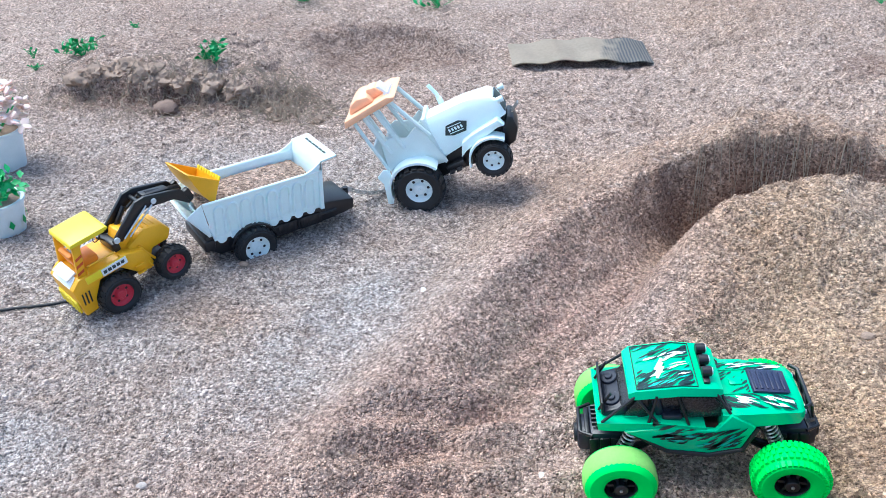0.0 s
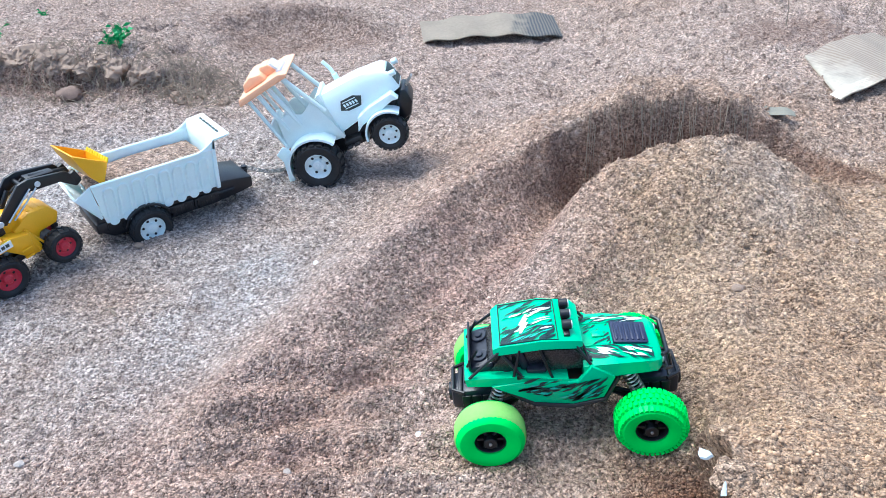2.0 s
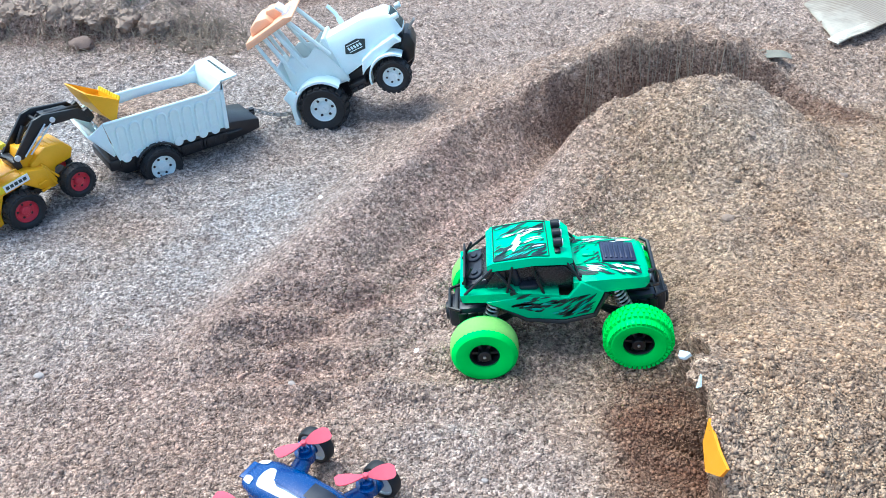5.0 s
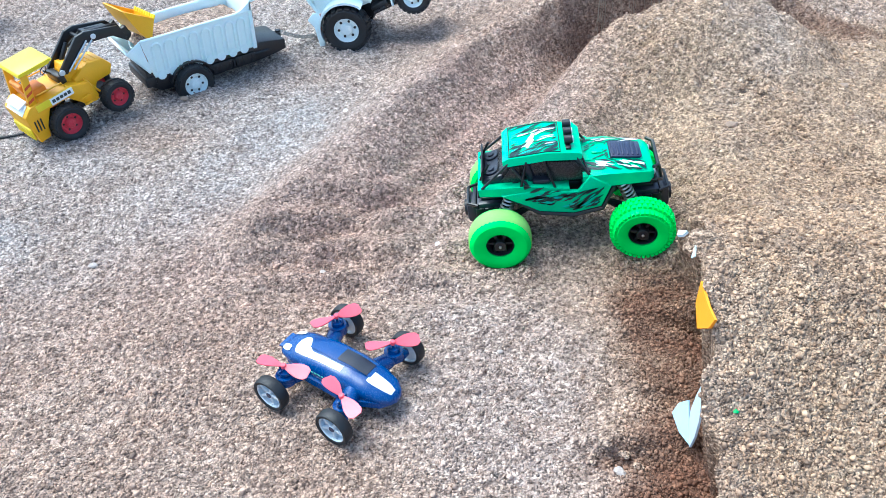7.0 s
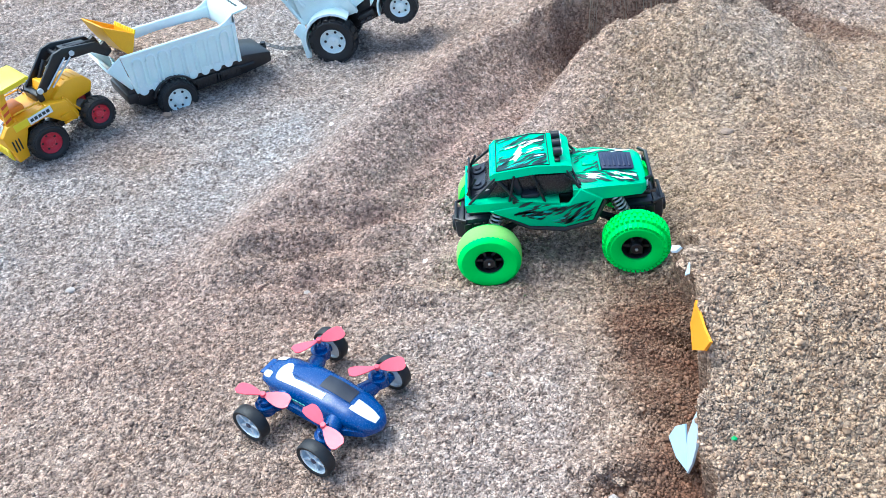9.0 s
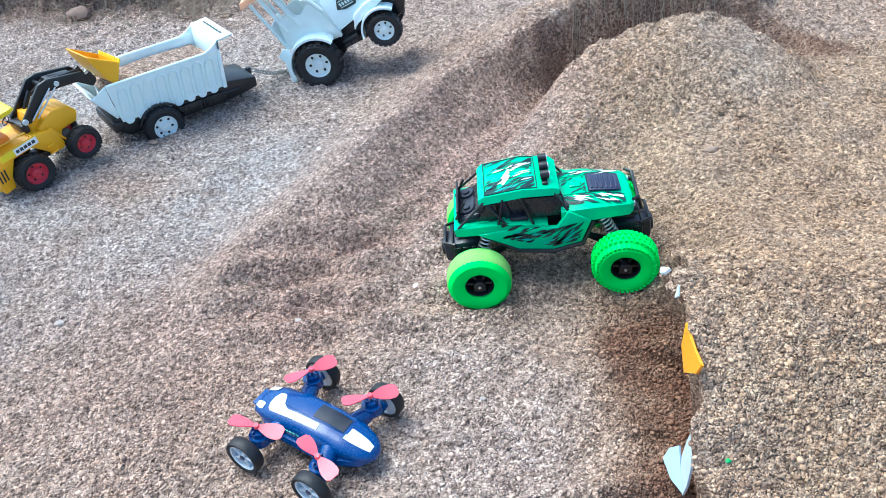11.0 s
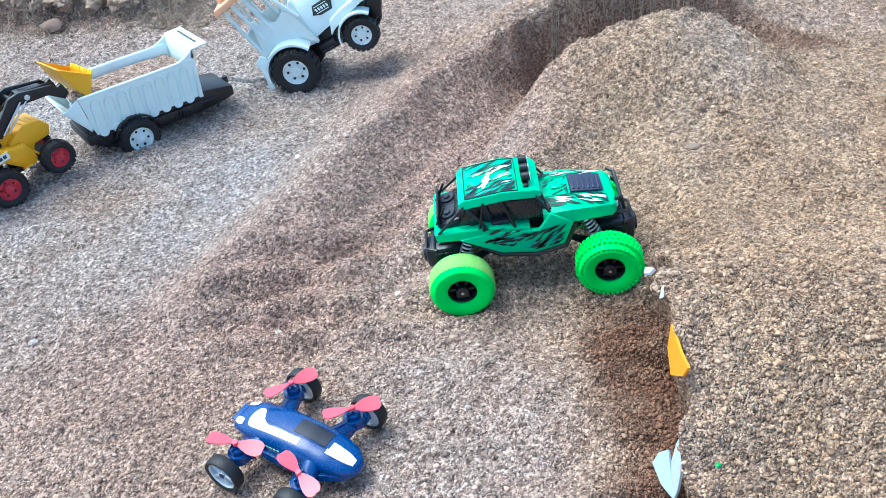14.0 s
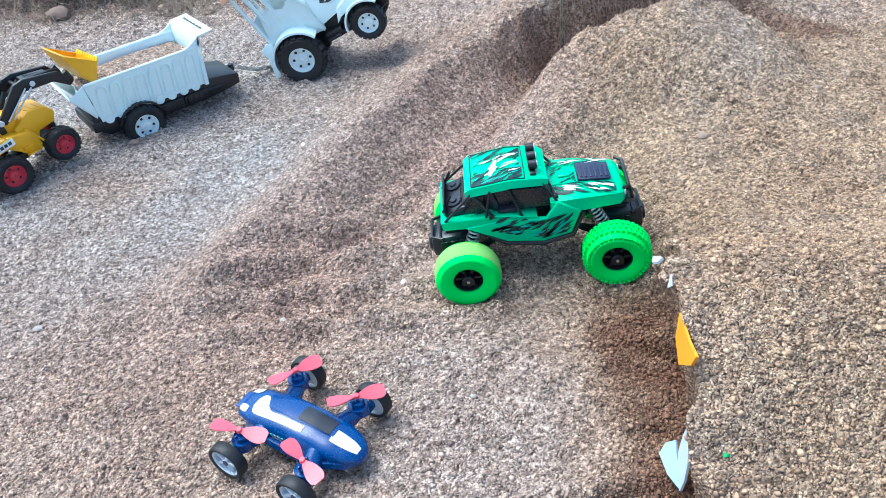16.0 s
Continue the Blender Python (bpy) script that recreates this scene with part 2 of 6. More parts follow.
def ground_height(x, y):
    x, y = np.asarray(x, float), np.asarray(y, float)
    z = 0.006 * lumps(x, y, 0.5, 1) + 0.003 * lumps(x, y, 0.12, 2, 3)
    # plateau and tunnel on the far side of the track
    edge = 0.5 + 0.02 * lumps(x, y, 0.2, 3)
    plateau = 0.066 * smooth(edge - 0.11, edge + 0.09, x) * smooth(2.2, 1.85, y) + 0.115 * smooth(0.4, 0.95, x) * smooth(1.85, 2.2, y)
    hump = 0.135 * np.exp(-(((y - 0.96) / np.where(y > 0.96, 0.2, 0.21)) ** 2)) * smooth(1.7, 1.2, x)
    face, reach = cut_side(x, y)
    side = face * reach + smooth(0.36, 0.6, x) * (1 - reach)
    z = z + np.where(y < 1.3, np.maximum(plateau, 0.068 * reach) * side * reach + plateau * (1 - reach), plateau) + hump * side
    # the sand is trodden down where the trailer and the tractor stand, heaped before the loader
    z = z - 0.012 * np.exp(-(((x + 0.25) / 0.3) ** 2 + ((y - 1.9) / 0.22) ** 2)) + 0.014 * np.exp(-(((x + 0.57) / 0.05) ** 2 + ((y - 1.66) / 0.06) ** 2))
    # mound in the bend: steep at its back, sloping towards the flat sand
    dm, rim = along(x, y, RIM)
    dm = dm + 0.012 * lumps(x, y, 0.06, 9, 2)
    rim = np.maximum(rim * (1 + 0.05 * lumps(x, y, 0.05, 7, 2)) - plateau, 0)
    mound = rim * np.where(dm > 0, np.exp(-((np.maximum(dm, 0) / (0.176 + 0.03 * lumps(x, y, 0.2, 8, 2))) ** 3.4)), 1 - np.clip(-dm / 0.055, 0, 1) ** 1.25)
    # bank, gentle outside and steep inside
    d, top = along(x, y, BANK)
    d = d + 0.012 * lumps(x, y, 0.07, 10, 2)
    top = np.maximum(top * (1 + 0.07 * lumps(x, y, 0.045, 11, 2)), 0)
    outer = np.exp(-((np.minimum(d, 0) / (0.03 + 1.15 * top)) ** 2))
    inner = np.clip(1 - np.maximum(d, 0) / (0.02 + 0.4 * top), 0, 1) ** 1.5
    filled = 0.75 * np.clip(1 - np.maximum(d, 0) / (0.05 + 0.7 * top), 0, 1) ** 1.25 + 0.25 * (1 - smooth(0.0, 0.2, d))
    inner = inner + (filled - inner) * smooth(0.42, 0.25, x)
    z = z + np.maximum(np.maximum(top - plateau, 0) * np.where(d < 0, outer, inner), mound)
    dh, depth = along(x, y, HOLLOW)
    z = z - depth * np.exp(-((np.abs(dh) / (0.05 + 0.008 * lumps(x, y, 0.07, 10))) ** 2.6))
    z = z + (0.011 * np.abs(lumps(x, y, 0.045, 54, 3)) - 0.004) * np.exp(-((dm / 0.04) ** 2)) * smooth(0.02, 0.06, rim) + (0.012 * np.abs(lumps(x, y, 0.05, 55, 3)) - 0.004) * np.exp(-((d / 0.035) ** 2)) * smooth(0.03, 0.08, top)
    z = z + 0.006 * lumps(x, y, 0.03, 56, 2) * smooth(0.04, 0.1, np.maximum(mound, top * np.exp(-((d / 0.12) ** 2))))
    # old tyre tracks that curve round the outside of the bank
    z = z + 0.0035 * np.sin((d + 0.01 * lumps(x, y, 0.15, 57, 2)) * 130) * np.exp(-(((d + 0.2) / 0.07) ** 2)) * smooth(0.0, 0.2, x) * smooth(0.95, 0.7, x)
    # low ridge of pushed sand along the track and wheel ruts
    d2, h2 = along(x, y, [(-0.42, 1.12, 0.0), (-0.2, 1.26, 0.012), (-0.05, 1.37, 0.016), (0.05, 1.53, 0.01), (0.1, 1.6, 0.0)])
    z = z + h2 * np.exp(-((d2 / 0.05) ** 2))
    for line in ([(-0.25, 1.1, 0.0), (-0.1, 1.22, 0.007), (0.12, 1.42, 0.008), (0.28, 1.66, 0.0)], [(-0.12, 1.03, 0.0), (0.02, 1.16, 0.006), (0.22, 1.36, 0.007), (0.36, 1.6, 0.0)],
                 [(-0.32, 1.15, 0.0), (-0.1, 1.18, 0.01), (0.19, 1.19, 0.01), (0.27, 1.19, 0.0)], [(-0.28, 1.25, 0.0), (-0.1, 1.31, 0.009), (0.15, 1.36, 0.009), (0.24, 1.36, 0.0)],
                 [(-0.2, 1.1, 0.0), (-0.05, 1.12, 0.008), (0.1, 1.11, 0.008), (0.2, 1.1, 0.0)], [(-0.24, 1.21, 0.0), (-0.12, 1.24, 0.007), (0.06, 1.27, 0.007), (0.15, 1.28, 0.0)]):
        dr, hr = along(x, y, line)
        z = z - hr * np.exp(-((dr / 0.018) ** 2)) + 0.6 * hr * np.exp(-(((np.abs(dr) - 0.034) / 0.014) ** 2))
    # slumps and scuffs that run along the track's slope
    u, v = (x + y) * 0.707, (y - x) * 0.707
    zone = smooth(-0.45, -0.2, x) * smooth(0.5, 0.3, x) * smooth(1.0, 1.15, y) * smooth(1.95, 1.7, y)
    z = z + zone * (0.006 * lumps(u / 4, v, 0.045, 51, 2) + 0.005 * lumps(x, y, 0.09, 52, 2)) + 0.006 * smooth(0.5, 0.7, x) * smooth(2.3, 2.0, y) * lumps(x, y, 0.16, 53, 2)
    # mouth of the tunnel, small pit and rubble before the cut
    z = z - 0.05 * np.exp(-(((x - 0.428) / 0.017) ** 2 + ((y - 1.05) / 0.024) ** 2)) * (1 - face)
    z = z - 0.015 * np.exp(-(((x - 0.335) / 0.026) ** 2 + ((y - 0.828) / 0.02) ** 2)) + 0.014 * np.exp(-(((x - 0.33) / 0.03) ** 2 + ((y - 0.858) / 0.013) ** 2))
    rubble = smooth(0.1, 0.02, np.abs(x - 0.385)) * smooth(1.25, 1.1, y) * smooth(0.6, 0.75, y)
    z = z + rubble * 0.009 * lumps(x, y, 0.025, 12, 2)
    # earth lump with dry roots beyond the trailer, hollow behind the tractor
    lump = np.exp(-(((x + 0.85) / 0.33) ** 4 + ((y - 2.55) / np.where(y < 2.55, 0.17, 0.4)) ** 4))
    crag = np.minimum(1 - 2 * np.abs(lumps(x, y, 0.1, 14, 2)), 0.55) - 0.9 * np.exp(-((lumps(x, y, 0.11, 17, 2) / 0.07) ** 2))
    scarp = 2.425 + 0.035 * lumps(x, y, 0.13, 18, 2) + 0.02 * np.round(2 * lumps(x, x * 0, 0.05, 19, 1))
    z = z + lump * (0.02 + 0.048 * smooth(scarp - 0.006, scarp + 0.008, y) + 0.02 * crag + 0.015 * lumps(x, y, 0.2, 13, 4))
    z = z + 0.035 * np.exp(-(((x + 0.3) / 0.35) ** 2 + ((y - 3.0) / 0.12) ** 2)) - 0.045 * np.exp(-(((x + 0.32) / 0.2) ** 2 + ((y - 2.83) / 0.1) ** 2)) + 0.025 * np.exp(-((np.hypot((x + 0.33) / 0.26, (y - 2.8) / 0.16) - 1) / 0.14) ** 2) * smooth(2.82, 2.92, y)
    z = z + 0.03 * smooth(0.9, 1.2, x) * smooth(2.3, 2.6, y) * lumps(x, y, 0.2, 15)
    far = np.hypot(x, y - 1.8)
    z = z + 0.12 * smooth(3.0, 9.0, far) * lumps(x, y, 3.0, 16) * (far > 2.5)
    # sand pushed up before the truck's front wheels
    z = z + 0.012 * np.exp(-(((x - 0.405) / 0.035) ** 2 + ((y - 1.2) / 0.03) ** 2)) + 0.01 * np.exp(-(((x - 0.4) / 0.04) ** 2 + ((y - 1.36) / 0.035) ** 2))
    rough = 0.9 + 1.3 * smooth(1.6, 2.3, y) + 0.5 * lumps(x, y, 0.25, 22) + 0.8 * smooth(0.3, 0.6, x) * smooth(0.6, 0.9, y)
    return z + 0.0042 * rough * lumps(x, y, 0.022, 20, 2) + 0.013 * np.maximum(lumps(x, y, 0.05, 21, 3) - 0.2, 0) * (y < 4)


def steps(lo, hi, fine, reach, grow=1.25):
    mid = list(np.arange(lo, hi + fine / 2, fine))
    left, right, d = [], [], fine
    while d < reach:
        d *= grow
        left.append((left[-1] if left else lo) - d), right.append((right[-1] if right else mid[-1]) + d)
    return np.array(left[::-1] + mid + right)


def at_ground(x, y):
    """The sheet's height at a place, between its grid points."""
    i, j = int(np.searchsorted(gx, x)) - 1, int(np.searchsorted(gy, y)) - 1
    u, v = (x - gx[i]) / (gx[i + 1] - gx[i]), (y - gy[j]) / (gy[j + 1] - gy[j])
    a, b = HEIGHTS[j, i] * (1 - u) + HEIGHTS[j, i + 1] * u, HEIGHTS[j + 1, i] * (1 - u) + HEIGHTS[j + 1, i + 1] * u
    return float(a * (1 - v) + b * v)


def soil_kinds(x, y):
    """How much grey gravel and pale sand lie at a place, and how far damp soil and painted shade darken it."""
    d, _ = along(x, y, [(-1.6, 0.75, 0), (-0.45, 1.05, 0), (-0.08, 1.36, 0), (0.1, 1.62, 0), (0.05, 2.2, 0), (0.3, 3.6, 0)])
    gravel = smooth(0.12, -0.22, d + 0.07 * lumps(x, y, 0.3, 31)) * (0.7 + 0.5 * lumps(x, y, 0.22, 46, 2) + 0.25 * lumps(x, y, 0.08, 32)) * smooth(2.5, 2.1, y) * smooth(-2.4, -1.5, x)
    gravel = np.maximum(gravel, 0.4 * np.exp(-(((x - 0.7) / 0.1) ** 2 + ((y - 1.72) / 0.13) ** 2)) * (0.7 + 0.5 * lumps(x, y, 0.05, 33)))
    gravel = np.maximum(gravel, 0.9 * smooth(0.4, 0.27, np.hypot((x - 1.25) * 0.9, y - 1.18) + 0.07 * lumps(x, y, 0.15, 47)))
    start = 0.362 - 0.3 * np.clip(0.9 - y, 0, 1) + 0.016 * lumps(x, y, 0.06, 34)
    damp = smooth(start - 0.025, start + 0.03, x + 0.014 * lumps(x, y, 0.025, 43)) * (1 - cut_side(x, y)[0]) * smooth(1.21, 1.1, y) * smooth(0.1, 0.5, y)
    # darker brown in the small pit
    damp = np.maximum(damp, 0.6 * np.exp(-(((x - 0.335) / 0.035) ** 2 + ((y - 0.828) / 0.026) ** 2)))
    # bank's inner wall: damp brown, with its shade painted into the same colour
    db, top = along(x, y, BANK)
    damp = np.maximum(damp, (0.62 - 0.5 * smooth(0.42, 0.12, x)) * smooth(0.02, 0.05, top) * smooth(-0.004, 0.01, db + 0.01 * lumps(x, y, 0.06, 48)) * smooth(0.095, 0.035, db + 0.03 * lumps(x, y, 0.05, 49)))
    # trench bottom: its deep shade painted as a dark soil colour
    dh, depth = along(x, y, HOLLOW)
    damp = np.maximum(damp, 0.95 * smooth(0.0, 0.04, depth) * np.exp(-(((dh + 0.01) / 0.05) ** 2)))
    # darker patch on the far right sand
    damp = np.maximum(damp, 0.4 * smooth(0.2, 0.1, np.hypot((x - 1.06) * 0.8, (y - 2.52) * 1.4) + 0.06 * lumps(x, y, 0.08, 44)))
    # hollow behind the tractor: the ridge's shadow painted in dark
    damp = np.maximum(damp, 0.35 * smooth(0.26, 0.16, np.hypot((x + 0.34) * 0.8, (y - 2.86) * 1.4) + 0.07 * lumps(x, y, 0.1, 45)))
    # foot of the root-grown scarp: shade of an undercut put into the colour
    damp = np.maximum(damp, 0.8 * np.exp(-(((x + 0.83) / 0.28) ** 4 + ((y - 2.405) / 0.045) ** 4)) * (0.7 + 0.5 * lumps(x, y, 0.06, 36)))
    pale = smooth(0.2, 0.08, np.hypot(x - 0.2, (y - 0.95) * 0.75) + 0.05 * lumps(x, y, 0.1, 37)) + 0.7 * smooth(0.1, 0.02, np.abs(x - 0.12 - 0.45 * (y - 1.25)) + 0.03 * lumps(x, y, 0.07, 38)) * smooth(1.15, 1.3, y) * smooth(1.75, 1.5, y)
    pale = (pale + (0.8 + 0.5 * lumps(x, y, 0.4, 39)) * smooth(1.95, 2.35, y)) * (0.75 + 0.25 * lumps(x, y, 0.05, 40))
    dr, rosy = along(x, y, [(-0.5, 1.0, 0.15), (-0.12, 1.2, 0.6), (0.08, 1.42, 0.9), (0.22, 1.62, 0.9), (0.33, 1.74, 0.4)])
    rosy = rosy * np.exp(-(((dr + 0.03 * lumps(x, y, 0.1, 62)) / 0.16) ** 2)) * (0.8 + 0.4 * lumps(x, y, 0.07, 63))
    return np.clip(gravel, 0, 1), np.clip(pale * 0.8, 0, 1), np.clip(rosy, 0, 1), np.clip(damp * (0.85 + 0.25 * lumps(x, y, 0.04, 35)), 0, 1)


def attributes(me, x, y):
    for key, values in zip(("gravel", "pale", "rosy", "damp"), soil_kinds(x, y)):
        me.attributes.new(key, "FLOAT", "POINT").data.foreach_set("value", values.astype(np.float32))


gx, gy = steps(-1.3, 1.45, 0.0058, 60), steps(0.55, 3.3, 0.0058, 60)
gx = np.sort(np.concatenate([gx, np.arange(0.37, 0.46, 0.00171)]))
GX, GY = np.meshgrid(gx, gy)
GZ = ground_height(GX.ravel(), GY.ravel())
HEIGHTS = GZ.reshape(len(gy), len(gx))
me = bpy.data.meshes.new("ground")
nx, ny = len(gx), len(gy)
idx = np.arange(nx * ny).reshape(ny, nx)
quads = np.stack([idx[:-1, :-1], idx[:-1, 1:], idx[1:, 1:], idx[1:, :-1]], -1).reshape(-1, 4)
me.vertices.add(nx * ny)
me.vertices.foreach_set("co", np.stack([GX.ravel() + undercut(GX.ravel(), GY.ravel()), GY.ravel(), GZ], -1).ravel())
me.loops.add(quads.size)
me.loops.foreach_set("vertex_index", quads.ravel())
me.polygons.add(len(quads))
me.polygons.foreach_set("loop_start", np.arange(len(quads)) * 4)
me.update()
me.polygons.foreach_set("use_smooth", np.ones(len(quads), bool))
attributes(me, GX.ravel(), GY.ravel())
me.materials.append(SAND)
ground = tagged(new("ground", me), "coarse reddish brown sand with banks, ruts and gravel", "ground", kind="structure")


# ---- building blocks ----
def merged(items):
    out = bmesh.new()
    for b in items if isinstance(items, (list, tuple)) else [items]:
        tmp = bpy.data.meshes.new("tmp")
        b.to_mesh(tmp)
        out.from_mesh(tmp)
        bpy.data.meshes.remove(tmp)
        b.free()
    return out


def mesh_of(name, items, mat, flat=False):
    bm = merged(items)
    bmesh.ops.recalc_face_normals(bm, faces=bm.faces)
    me = bpy.data.meshes.new(name)
    bm.to_mesh(me)
    bm.free()
    if not flat:
        me.polygons.foreach_set("use_smooth", np.ones(len(me.polygons), bool))
        me.set_sharp_from_angle(angle=radians(38))
    me.materials.append(mat)
    return me


def part(name, items, mat, parent, label="", flat=False, at=None):
    """One mesh object under a thing or under a part."""
    me = items if isinstance(items, bpy.types.Mesh) else mesh_of(name, items, mat, flat)
    ob = new(name, me)
    ob.parent = parent
    if at is not None:
        ob.matrix_basis = at
    return tagged(ob, label) if label else ob


def thing(name, m, label, category, group=""):
    ob = new(name)
    ob.empty_display_size = 0.02
    ob.matrix_basis = m
    return tagged(ob, label, category, group)


def lone(name, items, mat, m, label, category, group="", kind="", flat=False):
    ob = new(name, items if isinstance(items, bpy.types.Mesh) else mesh_of(name, items, mat, flat))
    ob.matrix_basis = m
    return tagged(ob, label, category, group, kind)


def moved(bm, m):
    bmesh.ops.transform(bm, matrix=m, verts=bm.verts)
    return bm


def box(sx, sy, sz, x=0, y=0, z=0, bevel=0.0015, rx=0, ry=0, rz=0, segs=2):
    bm = bmesh.new()
    bmesh.ops.create_cube(bm, size=1, matrix=Matrix.Diagonal((sx, sy, sz, 1)))
    if bevel:
        bmesh.ops.bevel(bm, geom=bm.edges[:], offset=min(bevel, min(sx, sy, sz) * 0.45), segments=segs, affect="EDGES", profile=0.5)
    return moved(bm, pose(x, y, z, rx, ry, rz))


def prism(outline, y0, y1, bevel=0.0015, taper=1.0):
    """An outline in x and z, drawn out along y; the y1 end may be smaller."""
    bm = bmesh.new()
    cx, cz = sum(p[0] for p in outline) / len(outline), sum(p[1] for p in outline) / len(outline)
    a = [bm.verts.new((x, y0, z)) for x, z in outline]
    b = [bm.verts.new((cx + (x - cx) * taper, y1, cz + (z - cz) * taper)) for x, z in outline]
    bm.faces.new(a), bm.faces.new(b[::-1])
    for i in range(len(a)):
        j = (i + 1) % len(a)
        bm.faces.new((a[j], a[i], b[i], b[j]))
    bmesh.ops.recalc_face_normals(bm, faces=bm.faces)
    if bevel:
        bmesh.ops.bevel(bm, geom=bm.edges[:], offset=bevel, segments=2, affect="EDGES", profile=0.5, clamp_overlap=True)
    return bm


def loft(rings, caps=True):
    bm = bmesh.new()
    rows = [[bm.verts.new(p) for p in ring] for ring in rings]
    for r, s in zip(rows, rows[1:]):
        for i in range(len(r)):
            j = (i + 1) % len(r)
            bm.faces.new((r[i], r[j], s[j], s[i]))
    if caps:
        bm.faces.new(rows[0][::-1]), bm.faces.new(rows[-1])
    return bm


def lathe(profile, seg=32, axis="Y"):
    """A closed outline of (radius, distance along the axis), turned about y (or z)."""
    bm = bmesh.new()
    rows = []
    for k in range(seg):
        a = 2 * math.pi * k / seg
        c, s = math.cos(a), math.sin(a)
        rows.append([bm.verts.new((r * c, h, r * s) if axis == "Y" else (r * c, r * s, h)) for r, h in profile])
    for k in range(seg):
        r, s = rows[k], rows[(k + 1) % seg]
        for i in range(len(profile)):
            j = (i + 1) % len(profile)
            bm.faces.new((r[i], r[j], s[j], s[i]))
    bmesh.ops.remove_doubles(bm, verts=bm.verts, dist=1e-6)
    return bm


def tube(points, radius, seg=8, ends=None):
    pts = [Vector(p) for p in points]
    rings = []
    for i, p in enumerate(pts):
        d = (pts[min(i + 1, len(pts) - 1)] - pts[max(i - 1, 0)]).normalized()
        u = d.cross(Vector((0, 0, 1)) if abs(d.z) < 0.9 else Vector((1, 0, 0))).normalized()
        v = d.cross(u)
        r = radius if ends is None else radius + (ends - radius) * i / (len(pts) - 1)
        rings.append([p + r * (math.cos(2 * math.pi * k / seg) * u + math.sin(2 * math.pi * k / seg) * v) for k in range(seg)])
    return loft(rings)


def rod(x, y, z, radius, length, axis="Y", seg=16, bevel=0.0008):
    h = length / 2
    b = min(bevel, radius * 0.4, h * 0.4)
    bm = lathe([(0, -h), (radius - b, -h), (radius, -h + b), (radius, h - b), (radius - b, h), (0, h)], seg, "Y" if axis == "Y" else "Z")
    m = pose(x, y, z) if axis in "YZ" else pose(x, y, z, 0, 90, 0)
    return moved(bm, m)


def coil(p, q, radius, wire, turns, seg=6):
    p, q = Vector(p), Vector(q)
    d = (q - p).normalized()
    u = d.orthogonal().normalized()
    v = d.cross(u)
    n = int(turns * 12)
    return tube([p + (q - p) * (i / n) + radius * (math.cos(i * math.pi / 6) * u + math.sin(i * math.pi / 6) * v) for i in range(n + 1)], wire, seg)


def sheet(outline, thick, bend=None):
    """A flat piece from an outline in x and y, with thickness; bend gives its height."""
    bm = bmesh.new()
    f = bm.faces.new([bm.verts.new((x, y, 0)) for x, y in outline])
    bmesh.ops.triangulate(bm, faces=[f])
    if bend:
        for _ in range(3):
            bmesh.ops.subdivide_edges(bm, edges=bm.edges[:], cuts=1, use_grid_fill=True)
        for v in bm.verts:
            v.co.z = bend(v.co.x, v.co.y)
    ext = bmesh.ops.extrude_face_region(bm, geom=bm.faces[:])
    bmesh.ops.translate(bm, vec=(0, 0, thick), verts=[g for g in ext["geom"] if isinstance(g, bmesh.types.BMVert)])
    return bm


# ---- paints and plastics ----
GREEN = material("green_plastic", (0.0, 0.56, 0.24), 0.32, spread=0.06, dust=0.05, coat=0.3)
TYRE_GREEN = material("lime_rubber", (0.012, 0.78, 0.085), 0.55, spread=0.05, dust=0.02, bump=0.2, bump_scale=300)
BLACK = material("black_plastic", (0.006, 0.008, 0.012), 0.36, spread=0.3, dust=0.025)
RUBBER = material("black_rubber", (0.006, 0.009, 0.013), 0.55, spread=0.3, dust=0.03, bump=0.3)
STEEL = material("spring_steel", (0.55, 0.55, 0.55), 0.3, metal=1.0)
WINDOW = material("smoked_cabin", (0.012, 0.016, 0.02), 0.25, spread=0.3, dust=0.05)
BLUE = material("blue_plastic", (0.0, 0.05, 0.21), 0.24, spread=0.06, coat=0.2)
NAVY = material("navy_plastic", (0.008, 0.018, 0.06), 0.35, spread=0.15, dust=0.06)
DECAL_WHITE = material("white_sticker", (0.82, 0.84, 0.86), 0.3, spread=0.03)
PINK = material("coral_pink_plastic", (0.86, 0.095, 0.14), 0.35, spread=0.05, dust=0.05, sub=0.1)
SILVER = material("silver_plastic", (0.62, 0.68, 0.74), 0.35, metal=0.3, spread=0.06)
YELLOW = material("yellow_plastic", (0.85, 0.42, 0.002), 0.38, spread=0.05, dust=0.06)
LEMON = material("lemon_plastic", (0.86, 0.68, 0.015), 0.38, spread=0.05, dust=0.05)
AMBER = material("amber_plastic", (0.82, 0.25, 0.01), 0.45, spread=0.06, dust=0.05)
RED = material("red_plastic", (0.58, 0.03, 0.06), 0.4, spread=0.08, dust=0.12)
WHITE = material("white_plastic", (0.8, 0.94, 0.95), 0.42, spread=0.04, dust=0.05, sub=0.05)
RIM_WHITE = material("bright_white_plastic", (0.78, 0.86, 0.86), 0.4, spread=0.05, dust=0.04)
IVORY = material("aged_white_plastic", (0.74, 0.84, 0.83), 0.5, spread=0.06, dust=0.12)
PEACH = material("faded_orange_plastic", (0.92, 0.48, 0.28), 0.5, spread=0.07, dust=0.08)
ORANGE = material("orange_card", (0.9, 0.33, 0.005), 0.55, spread=0.05)
CARD_WHITE = material("white_card", (0.56, 0.65, 0.73), 0.6, spread=0.04, dust=0.05)
CARD_BLUE = material("blue_white_card", (0.42, 0.62, 0.82), 0.6, spread=0.06, dust=0.05)
